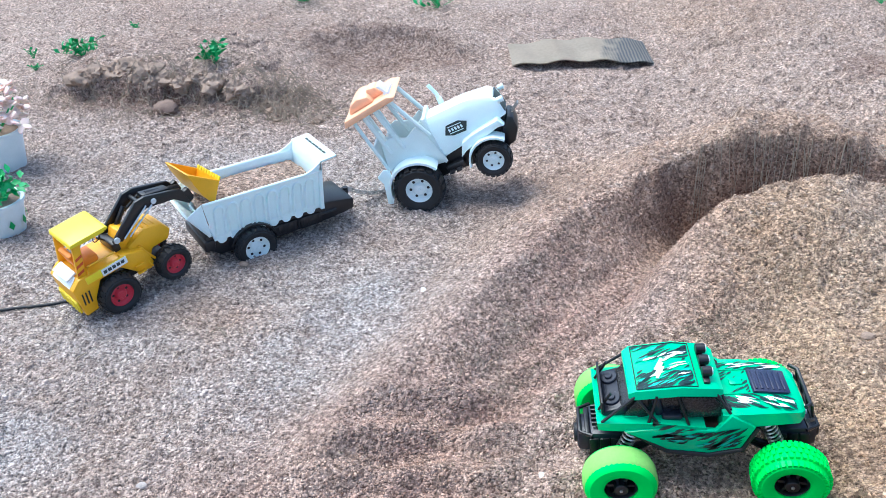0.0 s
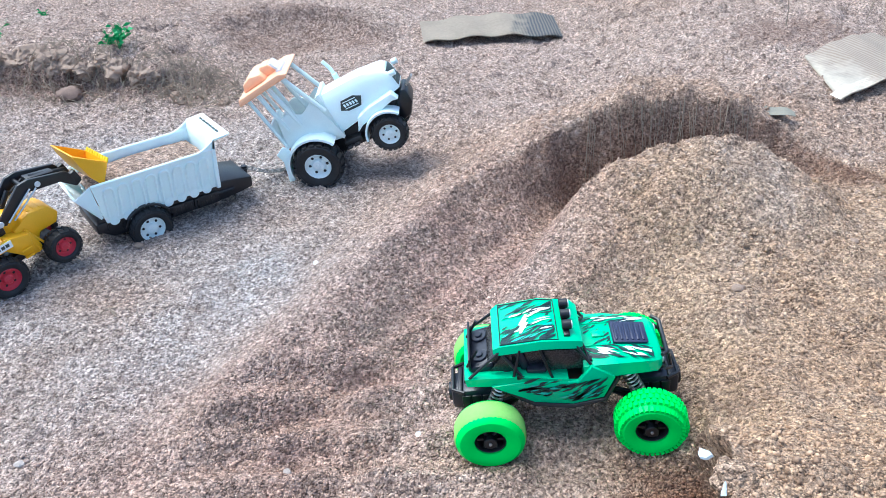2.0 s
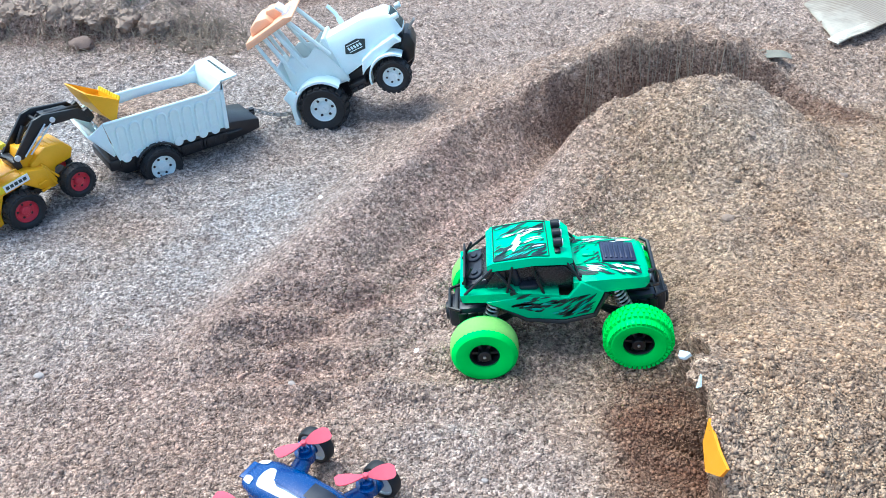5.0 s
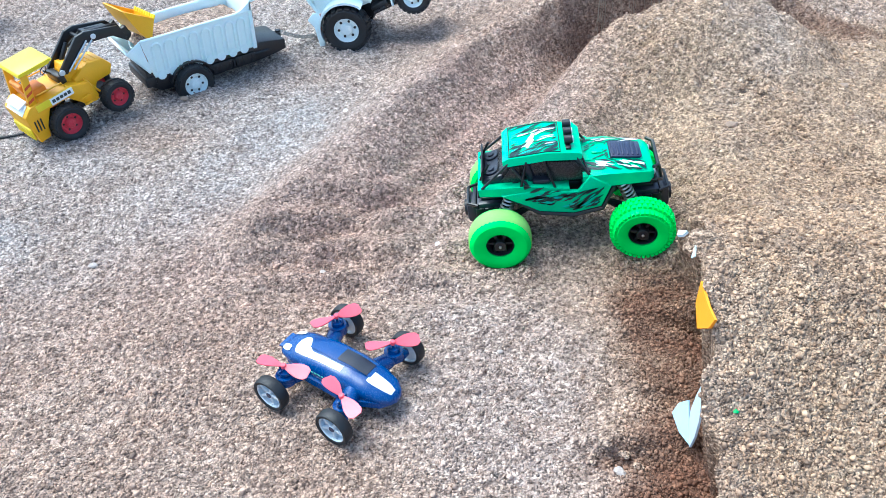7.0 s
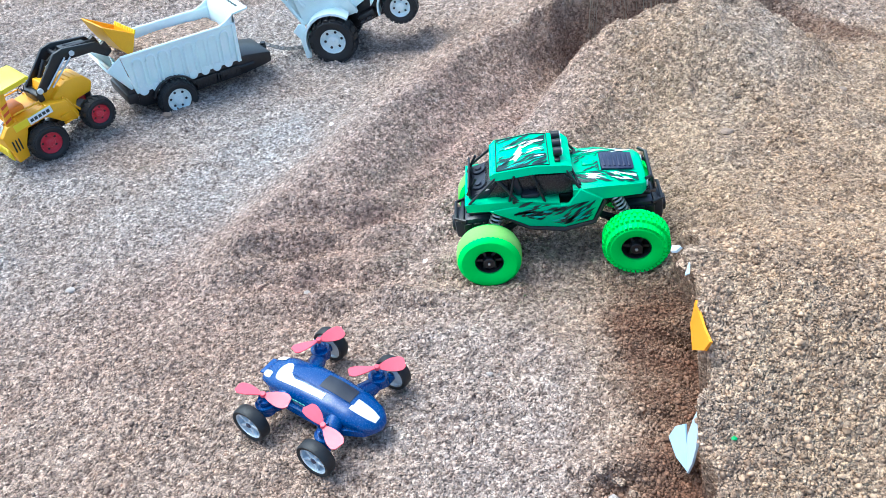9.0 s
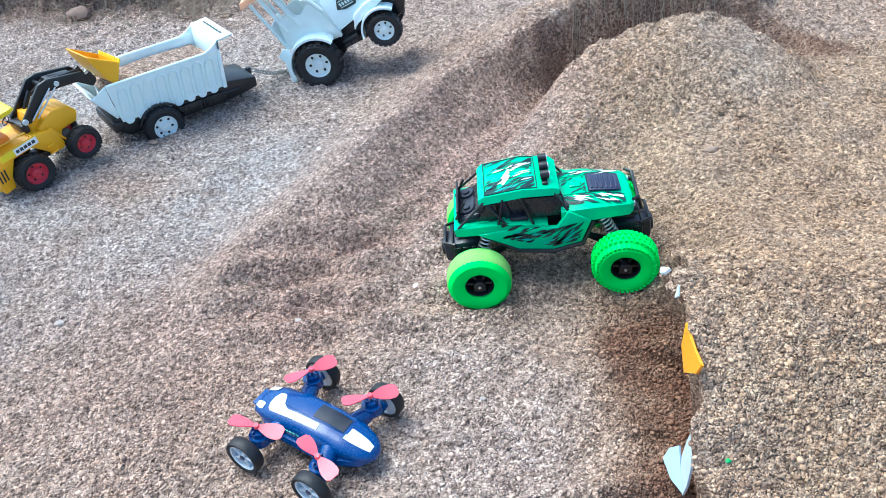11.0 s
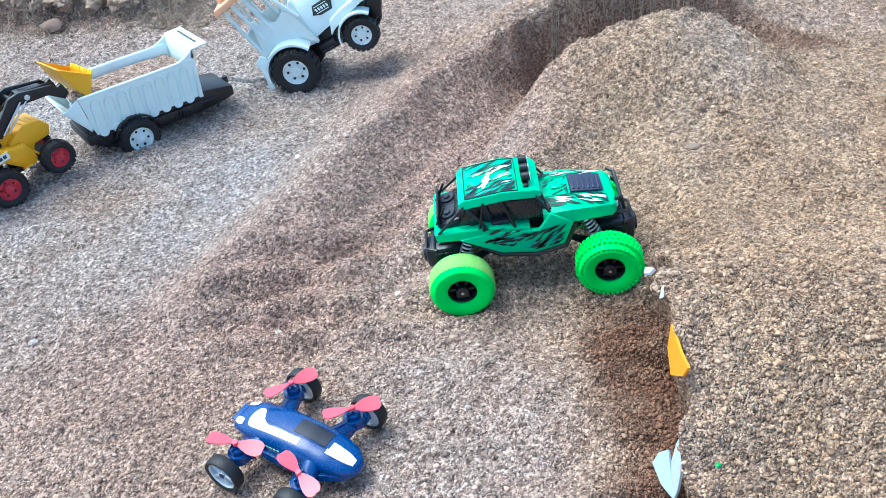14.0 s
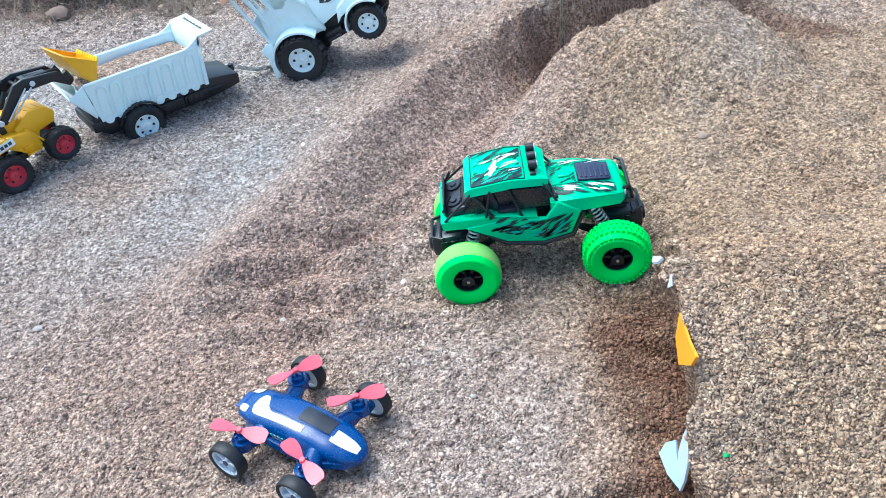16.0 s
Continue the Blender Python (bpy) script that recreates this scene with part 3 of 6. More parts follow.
BARS = material("dark_print", (0.03, 0.05, 0.05), 0.5)
PRINT_RED = material("red_print", (0.6, 0.08, 0.02), 0.5)
LEAF = material("green_leaf", (0.025, 0.34, 0.09), 0.5, spread=0.3, scale=30)
STRAW = material("dry_straw", (0.29, 0.225, 0.165), 0.8, spread=0.3, scale=20)
EARTH = material("dry_earth", (0.36, 0.26, 0.195), 0.95, spread=0.3, scale=30, bump=0.8, bump_scale=150)
STONE = material("pale_stone", (0.45, 0.38, 0.34), 0.85, spread=0.25, scale=60, bump=0.6, bump_scale=200)
POT = material("white_pot", (0.7, 0.8, 0.84), 0.4, spread=0.05, dust=0.05)
PETAL = material("pale_petal", (0.8, 0.62, 0.54), 0.6, spread=0.12, sub=0.2)
CHAIN = material("dull_chain", (0.35, 0.34, 0.33), 0.45, metal=0.8)


INK = material("dark_sticker_print", (0.004, 0.035, 0.035), 0.35, spread=0.15)
TEAL = material("teal_sticker_print", (0.03, 0.5, 0.38), 0.35, spread=0.1)
TREAD_DUST = material("sand_rubbed_rubber", (0.22, 0.62, 0.1), 0.8, spread=0.16, scale=30, dust=0.35, bump=0.3)
GEARBOX = material("blue_black_plastic", (0.008, 0.014, 0.028), 0.34, spread=0.3, dust=0.04)


def slashes(seed, count, u0, u1, v0, v1, length, width, angle, place):
    """Slanting torn strokes, pointed at both ends, laid on a skin; place gives a point of the skin."""
    r, bm = random.Random(seed), bmesh.new()
    for _ in range(count):
        cu, cv, a = r.uniform(u0, u1), r.uniform(v0, v1), radians(angle + r.uniform(-9, 9))
        L, w, lean = length * r.uniform(0.5, 1.2), width * r.uniform(0.5, 1.3), r.uniform(0.3, 0.7)
        row = []
        for k in range(7):
            q = k / 6
            h = w * (q / lean if q < lean else (1 - q) / (1 - lean)) * (1 + 0.25 * (k % 2)) / 2
            pair = []
            for side in (1, -1):
                u, v = cu + (q - 0.5) * L * math.cos(a) - side * h * math.sin(a), cv + (q - 0.5) * L * math.sin(a) + side * h * math.cos(a)
                pair.append(bm.verts.new(place(min(max(u, u0), u1), min(max(v, v0), v1))))
            row.append(pair)
        for p, q in zip(row, row[1:]):
            bm.faces.new((p[0], q[0], q[1], p[1]))
    bmesh.ops.dissolve_degenerate(bm, dist=1e-5, edges=bm.edges[:])
    return bm


def grained_tyre(radius, width, hole, blocks, height, seg=40, rows=3, shoulder=0.25):
    """A rubber tyre about y with tread blocks."""
    h, b = width / 2, width * shoulder
    r = radius - height
    body = lathe([(hole, -h * 0.8), (hole + 0.3 * (r - hole), -h), (r - b * 0.6, -h), (r - b * 0.15, -h + b * 0.4), (r, -h + b), (r, h - b), (r - b * 0.15, h - b * 0.4),
                  (r - b * 0.6, h), (hole + 0.3 * (r - hole), h), (hole, h * 0.8)], seg)
    out = [body]
    for k in range(blocks):
        for j in range(rows):
            a = 360 * (k + 0.5 * (j % 2)) / blocks
            y = (j - (rows - 1) / 2) * width / rows
            drop = 0.12 * height + (0.35 * b if rows > 1 and j in (0, rows - 1) else 0)
            bl = box(2 * math.pi * radius / blocks * 0.62, width / rows * 0.86, height * 2.2, 0, y, radius - height * 0.75 - drop, 0, rx=(-14 if j == rows - 1 and rows > 1 else 14 if j == 0 and rows > 1 else 0))
            out.append(moved(bl, pose(0, 0, 0, 0, a, 0)))
    return out


# ---- green monster truck ----
def spoke_rim(radius, depth, spokes, side, bore=0.25, rim=0.16):
    """A dished rim about y that faces the side (+1 or -1) with spokes."""
    out = [lathe([(radius * (1 - rim), -depth), (radius, -depth), (radius, depth * 0.9), (radius * (1 - rim * 0.4), depth), (radius * (1 - rim), depth * 0.8)], 32),
           rod(0, depth * 0.3, 0, radius * bore, depth * 1.2), lathe([(0, -depth * 0.6), (radius * 0.95, -depth * 0.6), (radius * 0.95, -depth * 0.2), (0, -depth * 0.1)], 32)]
    for k in range(spokes):
        out.append(moved(box(radius * 0.2, depth * 0.7, radius * 0.8, 0, depth * 0.35, radius * 0.52, 0.0006), pose(0, 0, 0, 0, 360 * k / spokes, 0)))
    return [moved(b, pose(0, 0, 0, 0, 0, 180 if side < 0 else 0)) for b in out]


def disc_rim(radius, depth, side):
    """A dished disc rim about y with a raised hub."""
    bm = lathe([(0, -depth * 0.5), (radius * 0.95, -depth * 0.5), (radius, -depth), (radius, depth * 0.9), (radius * 0.92, depth), (radius * 0.84, depth * 0.6), (radius * 0.74, depth * 0.42), (radius * 0.5, depth * 0.38),
                (radius * 0.42, depth * 0.75), (radius * 0.36, depth * 0.85), (radius * 0.16, depth * 0.85), (radius * 0.12, depth * 1.0), (0, depth * 1.0)], 32)
    return [moved(bm, pose(0, 0, 0, 0, 0, 180 if side < 0 else 0))]


def rim_hole(radius, depth, side):
    return [rod(0, side * depth * 0.4, 0, radius * 0.105, depth * 0.14, seg=10)]


def add_wheel(parent, meshes, m, label="", hole=None, ring=0.0, count=6):
    """wheel > tyre, rim and the holes of a disc rim; the hub is the wheel's own mesh."""
    hub, tyre, rim = meshes
    w = part("wheel", hub, None, parent, label, at=m)
    part("tyre", tyre, None, w)
    part("rim", rim, None, w)
    for k in range(count if hole else 0):
        a = 2 * math.pi * k / count
        part("rim_hole", hole, None, w, at=pose(ring * math.cos(a), 0, ring * math.sin(a)))
    return w


def monster_truck(m):
    t = thing("monster_truck", m, "bright green toy monster truck with lime tyres, standing on sand", "toy truck")
    R, W, HB, TR = 0.047, 0.042, 0.105, 0.078
    sets = {}
    for side in (1, -1):
        hub = mesh_of("wheel", [rod(0, side * 0.004, 0, 0.009, 0.03)], BLACK)
        rim = mesh_of("rim", spoke_rim(0.0215, 0.015, 6, side, 0.3), BLACK)
        sets[side] = (hub, rim)
    knobbly = mesh_of("tyre", grained_tyre(R, W, 0.021, 38, 0.0022, rows=5, shoulder=0.36), TYRE_GREEN)
    worn = mesh_of("tyre", grained_tyre(R, W, 0.021, 0, 0.0, rows=1, shoulder=0.3), TYRE_GREEN)
    h = W / 2
    band = mesh_of("tread_band", [lathe([(R - 0.006, -h * 0.86), (R - 0.0018, -h * 0.72), (R + 0.0004, -h * 0.45), (R + 0.0006, 0), (R + 0.0004, h * 0.45), (R - 0.0018, h * 0.72), (R - 0.006, h * 0.86)], 48)], TREAD_DUST)
    screw = mesh_of("hub_screw", [rod(0, 0, 0, 0.0022, 0.003)], STEEL)
    for x, tyre in ((HB, knobbly), (-HB, worn)):
        for side in (1, -1):
            hub, rim = sets[side]
            w = add_wheel(t, (hub, tyre, rim), pose(x, side * TR, R, 0, random.uniform(0, 360), -6 if x > 0 else 0))
            part("hub_screw", screw, None, w, at=pose(0, side * 0.0195, 0))
            if x < 0:
                part("tread_band", band, None, w, "sand-rubbed yellowish tread")
    # chassis, axles and gear boxes
    part("chassis", [prism([(-0.075, 0.072), (0.06, 0.072), (0.09, 0.09), (0.09, 0.106), (-0.1, 0.106), (-0.1, 0.09)], -0.028, 0.028, 0.003),
                     tube([(-0.06, -0.05, 0.08), (0.0, -0.052, 0.068), (0.05, -0.05, 0.08)], 0.004), tube([(-0.06, 0.05, 0.08), (0.0, 0.052, 0.068), (0.05, 0.05, 0.08)], 0.004),
                     tube([(-0.09, -0.03, 0.055), (-0.02, -0.035, 0.085)], 0.0035), tube([(-0.09, 0.03, 0.055), (-0.02, 0.035, 0.085)], 0.0035),
                     tube([(0.09, -0.03, 0.055), (0.03, -0.035, 0.085)], 0.0035), tube([(0.09, 0.03, 0.055), (0.03, 0.035, 0.085)], 0.0035)], BLACK, t)
    for name, x in (("front_axle", HB), ("rear_axle", -HB)):
        s = 1 if x > 0 else -1
        axle = part(name, [rod(x, 0, R, 0.010, 0.118), box(0.05, 0.058, 0.036, x + s * 0.008, 0, R + 0.014, 0.005), box(0.03, 0.04, 0.034, x + s * 0.034, 0, R + 0.008, 0.006),
                           box(0.02, 0.014, 0.028, x, 0.048, R, 0.003), box(0.02, 0.014, 0.028, x, -0.048, R, 0.003)], GEARBOX, t)
        part("gear_cover", [rod(x + s * 0.05, 0, R + 0.008, 0.013, 0.006, "X"), box(0.034, 0.04, 0.006, x + s * 0.008, 0, R + 0.034, 0.002)], BLACK, axle)
        for y in (-0.016, -0.008, 0.0, 0.008, 0.016):
            part("rib", [box(0.04, 0.003, 0.006, x + s * 0.01, y, R + 0.038, 0.001)], BLACK, axle)
        for k in range(3):
            for q in (1, -1):
                part("rib", [box(0.012, 0.003, 0.026, x + s * 0.014 * k, q * 0.0305, R + 0.012, 0.001)], BLACK, axle)
        part("bracket", [box(0.006, 0.05, 0.008, x + s * 0.036, 0, R + 0.026, 0.0015), tube([(x + s * 0.03, -0.03, R + 0.03), (x + s * 0.046, -0.022, R + 0.03), (x + s * 0.046, 0.022, R + 0.03), (x + s * 0.03, 0.03, R + 0.03)], 0.0025)], BLACK, axle)
        part("steering_rod" if s > 0 else "axle_brace", [tube([(x + s * 0.022, -0.055, R + 0.004), (x + s * 0.028, 0, R + 0.002), (x + s * 0.022, 0.055, R + 0.004)], 0.0024)], BLACK, axle)
        for side in (1, -1):
            a, b = (x - s * 0.002, side * 0.043, R + 0.006), (x - s * 0.03, side * 0.039, 0.118)
            d = part("shock_absorber", [tube([a, b], 0.0042), rod(a[0], a[1], a[2], 0.006, 0.008), rod(b[0], b[1], b[2], 0.006, 0.008)], BLACK, t)
            part("spring", coil(Vector(a).lerp(Vector(b), 0.1), Vector(a).lerp(Vector(b), 0.82), 0.0085, 0.0016, 8), STEEL, d)
            part("link_bar", [tube([(x - s * 0.012, side * 0.03, R - 0.004), (x - s * 0.07, side * 0.036, 0.086)], 0.0036)], BLACK, t)
    # shell
    body = part("body_shell", [
        loft([[(-0.132, -0.05, 0.128), (-0.132, 0.05, 0.128), (-0.134, 0.052, 0.142), (-0.134, -0.052, 0.142)],
              [(-0.06, -0.055, 0.126), (-0.06, 0.055, 0.126), (-0.06, 0.056, 0.143), (-0.06, -0.056, 0.143)],
              [(0.0, -0.055, 0.118), (0.0, 0.055, 0.118), (0.0, 0.056, 0.133), (0.0, -0.056, 0.133)]]),
        loft([[(0.02, -0.054, 0.118), (0.02, 0.054, 0.118), (0.02, 0.053, 0.15), (0.02, 0.03, 0.157), (0.02, -0.03, 0.157), (0.02, -0.053, 0.15)],
              [(0.06, -0.053, 0.13), (0.06, 0.053, 0.13), (0.06, 0.052, 0.15), (0.06, 0.03, 0.157), (0.06, -0.03, 0.157), (0.06, -0.052, 0.15)],
              [(0.116, -0.045, 0.126), (0.116, 0.045, 0.126), (0.116, 0.044, 0.143), (0.116, 0.028, 0.15), (0.116, -0.028, 0.15), (0.116, -0.044, 0.143)],
              [(0.123, -0.038, 0.128), (0.123, 0.038, 0.128), (0.123, 0.038, 0.14), (0.123, 0.026, 0.145), (0.123, -0.026, 0.145), (0.123, -0.038, 0.14)]])] +
        [prism([(-0.1, 0.13), (-0.045, 0.098), (0.005, 0.09), (0.045, 0.098), (0.06, 0.132), (0.03, 0.152), (0.012, 0.128), (-0.05, 0.135)], s * 0.05, s * 0.057, 0.001) for s in (1, -1)], GREEN, t)
    for s in (1, -1):
        part("side_rail", [tube([(-0.088, s * 0.053, 0.124), (-0.046, s * 0.0555, 0.095), (0.004, s * 0.056, 0.086), (0.047, s * 0.0555, 0.094), (0.064, s * 0.052, 0.128)], 0.0036)], BLACK, body)

        def pod(u, v, s=s):
            return (u, s * 0.0578, 0.0925 + v + 0.22 * abs(u - 0.004) * (1.6 if u < 0 else 0.7))

        part("side_print", [slashes(3, 46, -0.066, 0.05, 0.003, 0.034, 0.03, 0.0042, 28, pod)], INK, body, "dark torn streaks on green")
        part("side_print_light", [slashes(4, 12, -0.05, 0.04, 0.006, 0.026, 0.018, 0.003, 22, lambda u, v, s=s: (u, s * 0.0581, 0.0925 + v + 0.22 * abs(u - 0.004) * (1.6 if u < 0 else 0.7)))], TEAL, body)

    def on_hood(u, v, lift=0.0009):
        return (u, v, 0.157 - 0.14 * max(0.0, u - 0.062) - 0.33 * max(0.0, abs(v) - 0.03) + lift)

    for q in (1, -1):
        part("hood_print", [slashes(5 + q, 20, 0.026, 0.112, min(q * 0.022, q * 0.043), max(q * 0.022, q * 0.043), 0.034, 0.0042, 24 * q, on_hood), slashes(9 + q, 7, 0.026, 0.06, -0.02, 0.02, 0.02, 0.004, 40, on_hood)], INK, body, "dark torn streaks on green")
        part("hood_print_light", [slashes(15 + q, 9, 0.04, 0.11, min(q * 0.024, q * 0.04), max(q * 0.024, q * 0.04), 0.03, 0.0038, 14 * q, lambda u, v: on_hood(u, v, 0.0013))], DECAL_WHITE, body, "white torn streaks")
    part("hood_seam", [tube([(0.026, q * 0.0225, 0.1578), (0.06, q * 0.0225, 0.1578)], 0.0006, 5) for q in (1, -1)] + [box(0.016, 0.012, 0.003, 0.045, 0, 0.158, 0.001)], GREEN, body)
    part("hood_vent", [prism([(0.062, 0.1565), (0.105, 0.152), (0.109, 0.155), (0.064, 0.1605)], -0.021, 0.021, 0.001)] +
         [box(0.003, 0.034, 0.0025, 0.068 + 0.007 * k, 0, 0.1605 - 0.0009 * k, 0.0006) for k in range(6)], NAVY, body)
    roof = part("roof", [loft([[(-0.094, -0.042, 0.174), (-0.094, 0.042, 0.174), (-0.094, 0.041, 0.18), (-0.094, -0.041, 0.18)],
                               [(-0.086, -0.047, 0.175), (-0.086, 0.047, 0.175), (-0.086, 0.044, 0.186), (-0.086, -0.044, 0.186)],
                               [(-0.03, -0.048, 0.18), (-0.03, 0.048, 0.18), (-0.03, 0.045, 0.191), (-0.03, -0.045, 0.191)],
                               [(0.012, -0.046, 0.176), (0.012, 0.046, 0.176), (0.012, 0.043, 0.186), (0.012, -0.043, 0.186)],
                               [(0.021, -0.04, 0.174), (0.021, 0.04, 0.174), (0.021, 0.038, 0.18), (0.021, -0.038, 0.18)]])], GREEN, t)

    def on_roof(u, v, lift=0.0008):
        return (u, v, (0.186 + 0.0893 * (u + 0.086) if u < -0.03 else 0.191 - 0.119 * (u + 0.03)) + lift)

    part("roof_print", [slashes(21, 24, -0.083, -0.012, -0.04, -0.012, 0.04, 0.005, 30, on_roof), slashes(22, 16, -0.083, -0.012, 0.012, 0.04, 0.036, 0.0045, 24, on_roof), slashes(23, 7, -0.08, -0.014, -0.012, 0.012, 0.02, 0.003, 34, on_roof)], INK, roof, "dark torn streaks on green")
    part("roof_print_light", [slashes(24, 12, -0.07, -0.014, -0.026, 0.026, 0.026, 0.0036, 20, lambda u, v: on_roof(u, v, 0.0012))], DECAL_WHITE, roof, "white torn streaks")
    part("roof_print_teal", [slashes(25, 12, -0.08, -0.014, -0.038, 0.038, 0.026, 0.004, 26, lambda u, v: on_roof(u, v, 0.001))], TEAL, roof)
    part("roof_border", [tube([on_roof(u, v) for u, v in line], 0.0007, 5) for line in (((-0.084, -0.041), (-0.03, -0.0415), (-0.01, -0.041)), ((-0.084, 0.041), (-0.03, 0.0415), (-0.01, 0.041)), ((-0.084, -0.041), (-0.084, 0.041)), ((-0.01, -0.041), (-0.01, 0.041)))], INK, roof)
    part("roof_mark", [moved(box(0.022, 0.0035, 0.0005, 0, 0, 0, 0), Matrix.Translation(on_roof(-0.052, v, 0.0014)) @ pose(0, 0, 0, 0, -5, 62)) for v in (-0.014, -0.006, 0.002)], DECAL_WHITE, roof, "white slanting bars")
    bar = part("light_bar", [box(0.008, 0.07, 0.004, 0.002, 0, 0.189, 0.001)], BLACK, roof)
    for y in (-0.022, 0.0, 0.022):
        lamp = part("roof_lamp", [rod(0.003, y, 0.1965, 0.0065, 0.012, "X")], BLACK, roof)
        part("lens", [rod(0.0095, y, 0.1965, 0.0052, 0.0016, "X")], SILVER, lamp)
    # cabin: dark tub with seats, pillars, windscreen
    part("cabin", [prism([(-0.116, 0.142), (0.02, 0.136), (0.026, 0.152), (0.008, 0.174), (-0.08, 0.174), (-0.1, 0.158)], -0.036, 0.036, 0.003)], WINDOW, t)
    part("engine_cover", [box(0.034, 0.078, 0.014, -0.11, 0, 0.146, 0.004, ry=-16)] + [moved(rod(0, y, 0.008, 0.011, 0.004, "Z"), pose(-0.11, 0, 0.146, 0, -16, 0)) for y in (-0.02, 0.02)] + [moved(rod(0, y, 0.0105, 0.005, 0.004, "Z"), pose(-0.11, 0, 0.146, 0, -16, 0)) for y in (-0.02, 0.02)], GEARBOX, t)
    for q in (1, -1):
        part("seat", [box(0.012, 0.024, 0.034, -0.058, q * 0.03, 0.158, 0.004, ry=-14), box(0.026, 0.024, 0.008, -0.04, q * 0.036, 0.143, 0.003)], GEARBOX, t)
        part("window_panel", [prism([(-0.1, 0.146), (-0.07, 0.144), (-0.07, 0.172), (-0.082, 0.172)], q * 0.042, q * 0.0435, 0.0004)], WINDOW, t)
        part("window_panel", [prism([(-0.03, 0.14), (0.022, 0.14), (0.03, 0.15), (0.008, 0.172), (-0.03, 0.174)], q * 0.042, q * 0.0435, 0.0004)], WINDOW, t)
    for s in (1, -1):
        for a, b in (((-0.128, s * 0.05, 0.142), (-0.086, s * 0.044, 0.178)), ((-0.07, s * 0.053, 0.142), (-0.06, s * 0.046, 0.18)), ((0.03, s * 0.05, 0.15), (0.012, s * 0.043, 0.178)),
                     ((-0.086, s * 0.044, 0.178), (-0.06, s * 0.053, 0.143)), ((-0.02, s * 0.053, 0.134), (-0.035, s * 0.046, 0.18))):
            part("roll_bar", tube([a, b], 0.002), BLACK, t)
    part("windscreen_brace", [tube([(0.03, -0.046, 0.151), (0.014, 0.0, 0.176)], 0.0018), tube([(0.03, 0.046, 0.151), (0.014, 0.0, 0.176)], 0.0018), tube([(0.03, -0.046, 0.153), (0.03, 0.046, 0.153)], 0.0022)], BLACK, t)
    part("rear_rack", [box(0.003, 0.08, 0.02, -0.126, 0, 0.155, 0.001), tube([(-0.13, -0.03, 0.145), (-0.115, -0.03, 0.172)], 0.002), tube([(-0.13, 0.03, 0.145), (-0.115, 0.03, 0.172)], 0.002)], BLACK, t)
    bump = part("front_bumper", [tube([(0.125, -0.045, 0.13), (0.134, -0.038, 0.124), (0.136, 0.038, 0.124), (0.125, 0.045, 0.13)], 0.0026), tube([(0.122, -0.04, 0.148), (0.13, -0.032, 0.146), (0.132, 0.032, 0.146), (0.122, 0.04, 0.148)], 0.0026)] +
                [tube([(0.135, y, 0.124), (0.131, y, 0.146)], 0.0022) for y in (-0.034, -0.012, 0.012, 0.034)], BLACK, t)
    for s in (1, -1):
        part("headlight", [rod(0.124, s * 0.03, 0.135, 0.006, 0.004, "X")], SILVER, t)
    for ob in t.children:
        if ob.name.split(".")[0] in ("body_shell", "roof", "cabin", "engine_cover", "seat", "window_panel", "roll_bar", "windscreen_brace", "rear_rack", "front_bumper", "headlight"):
            ob.matrix_basis = pose(0.003, 0, -0.021)
    return t


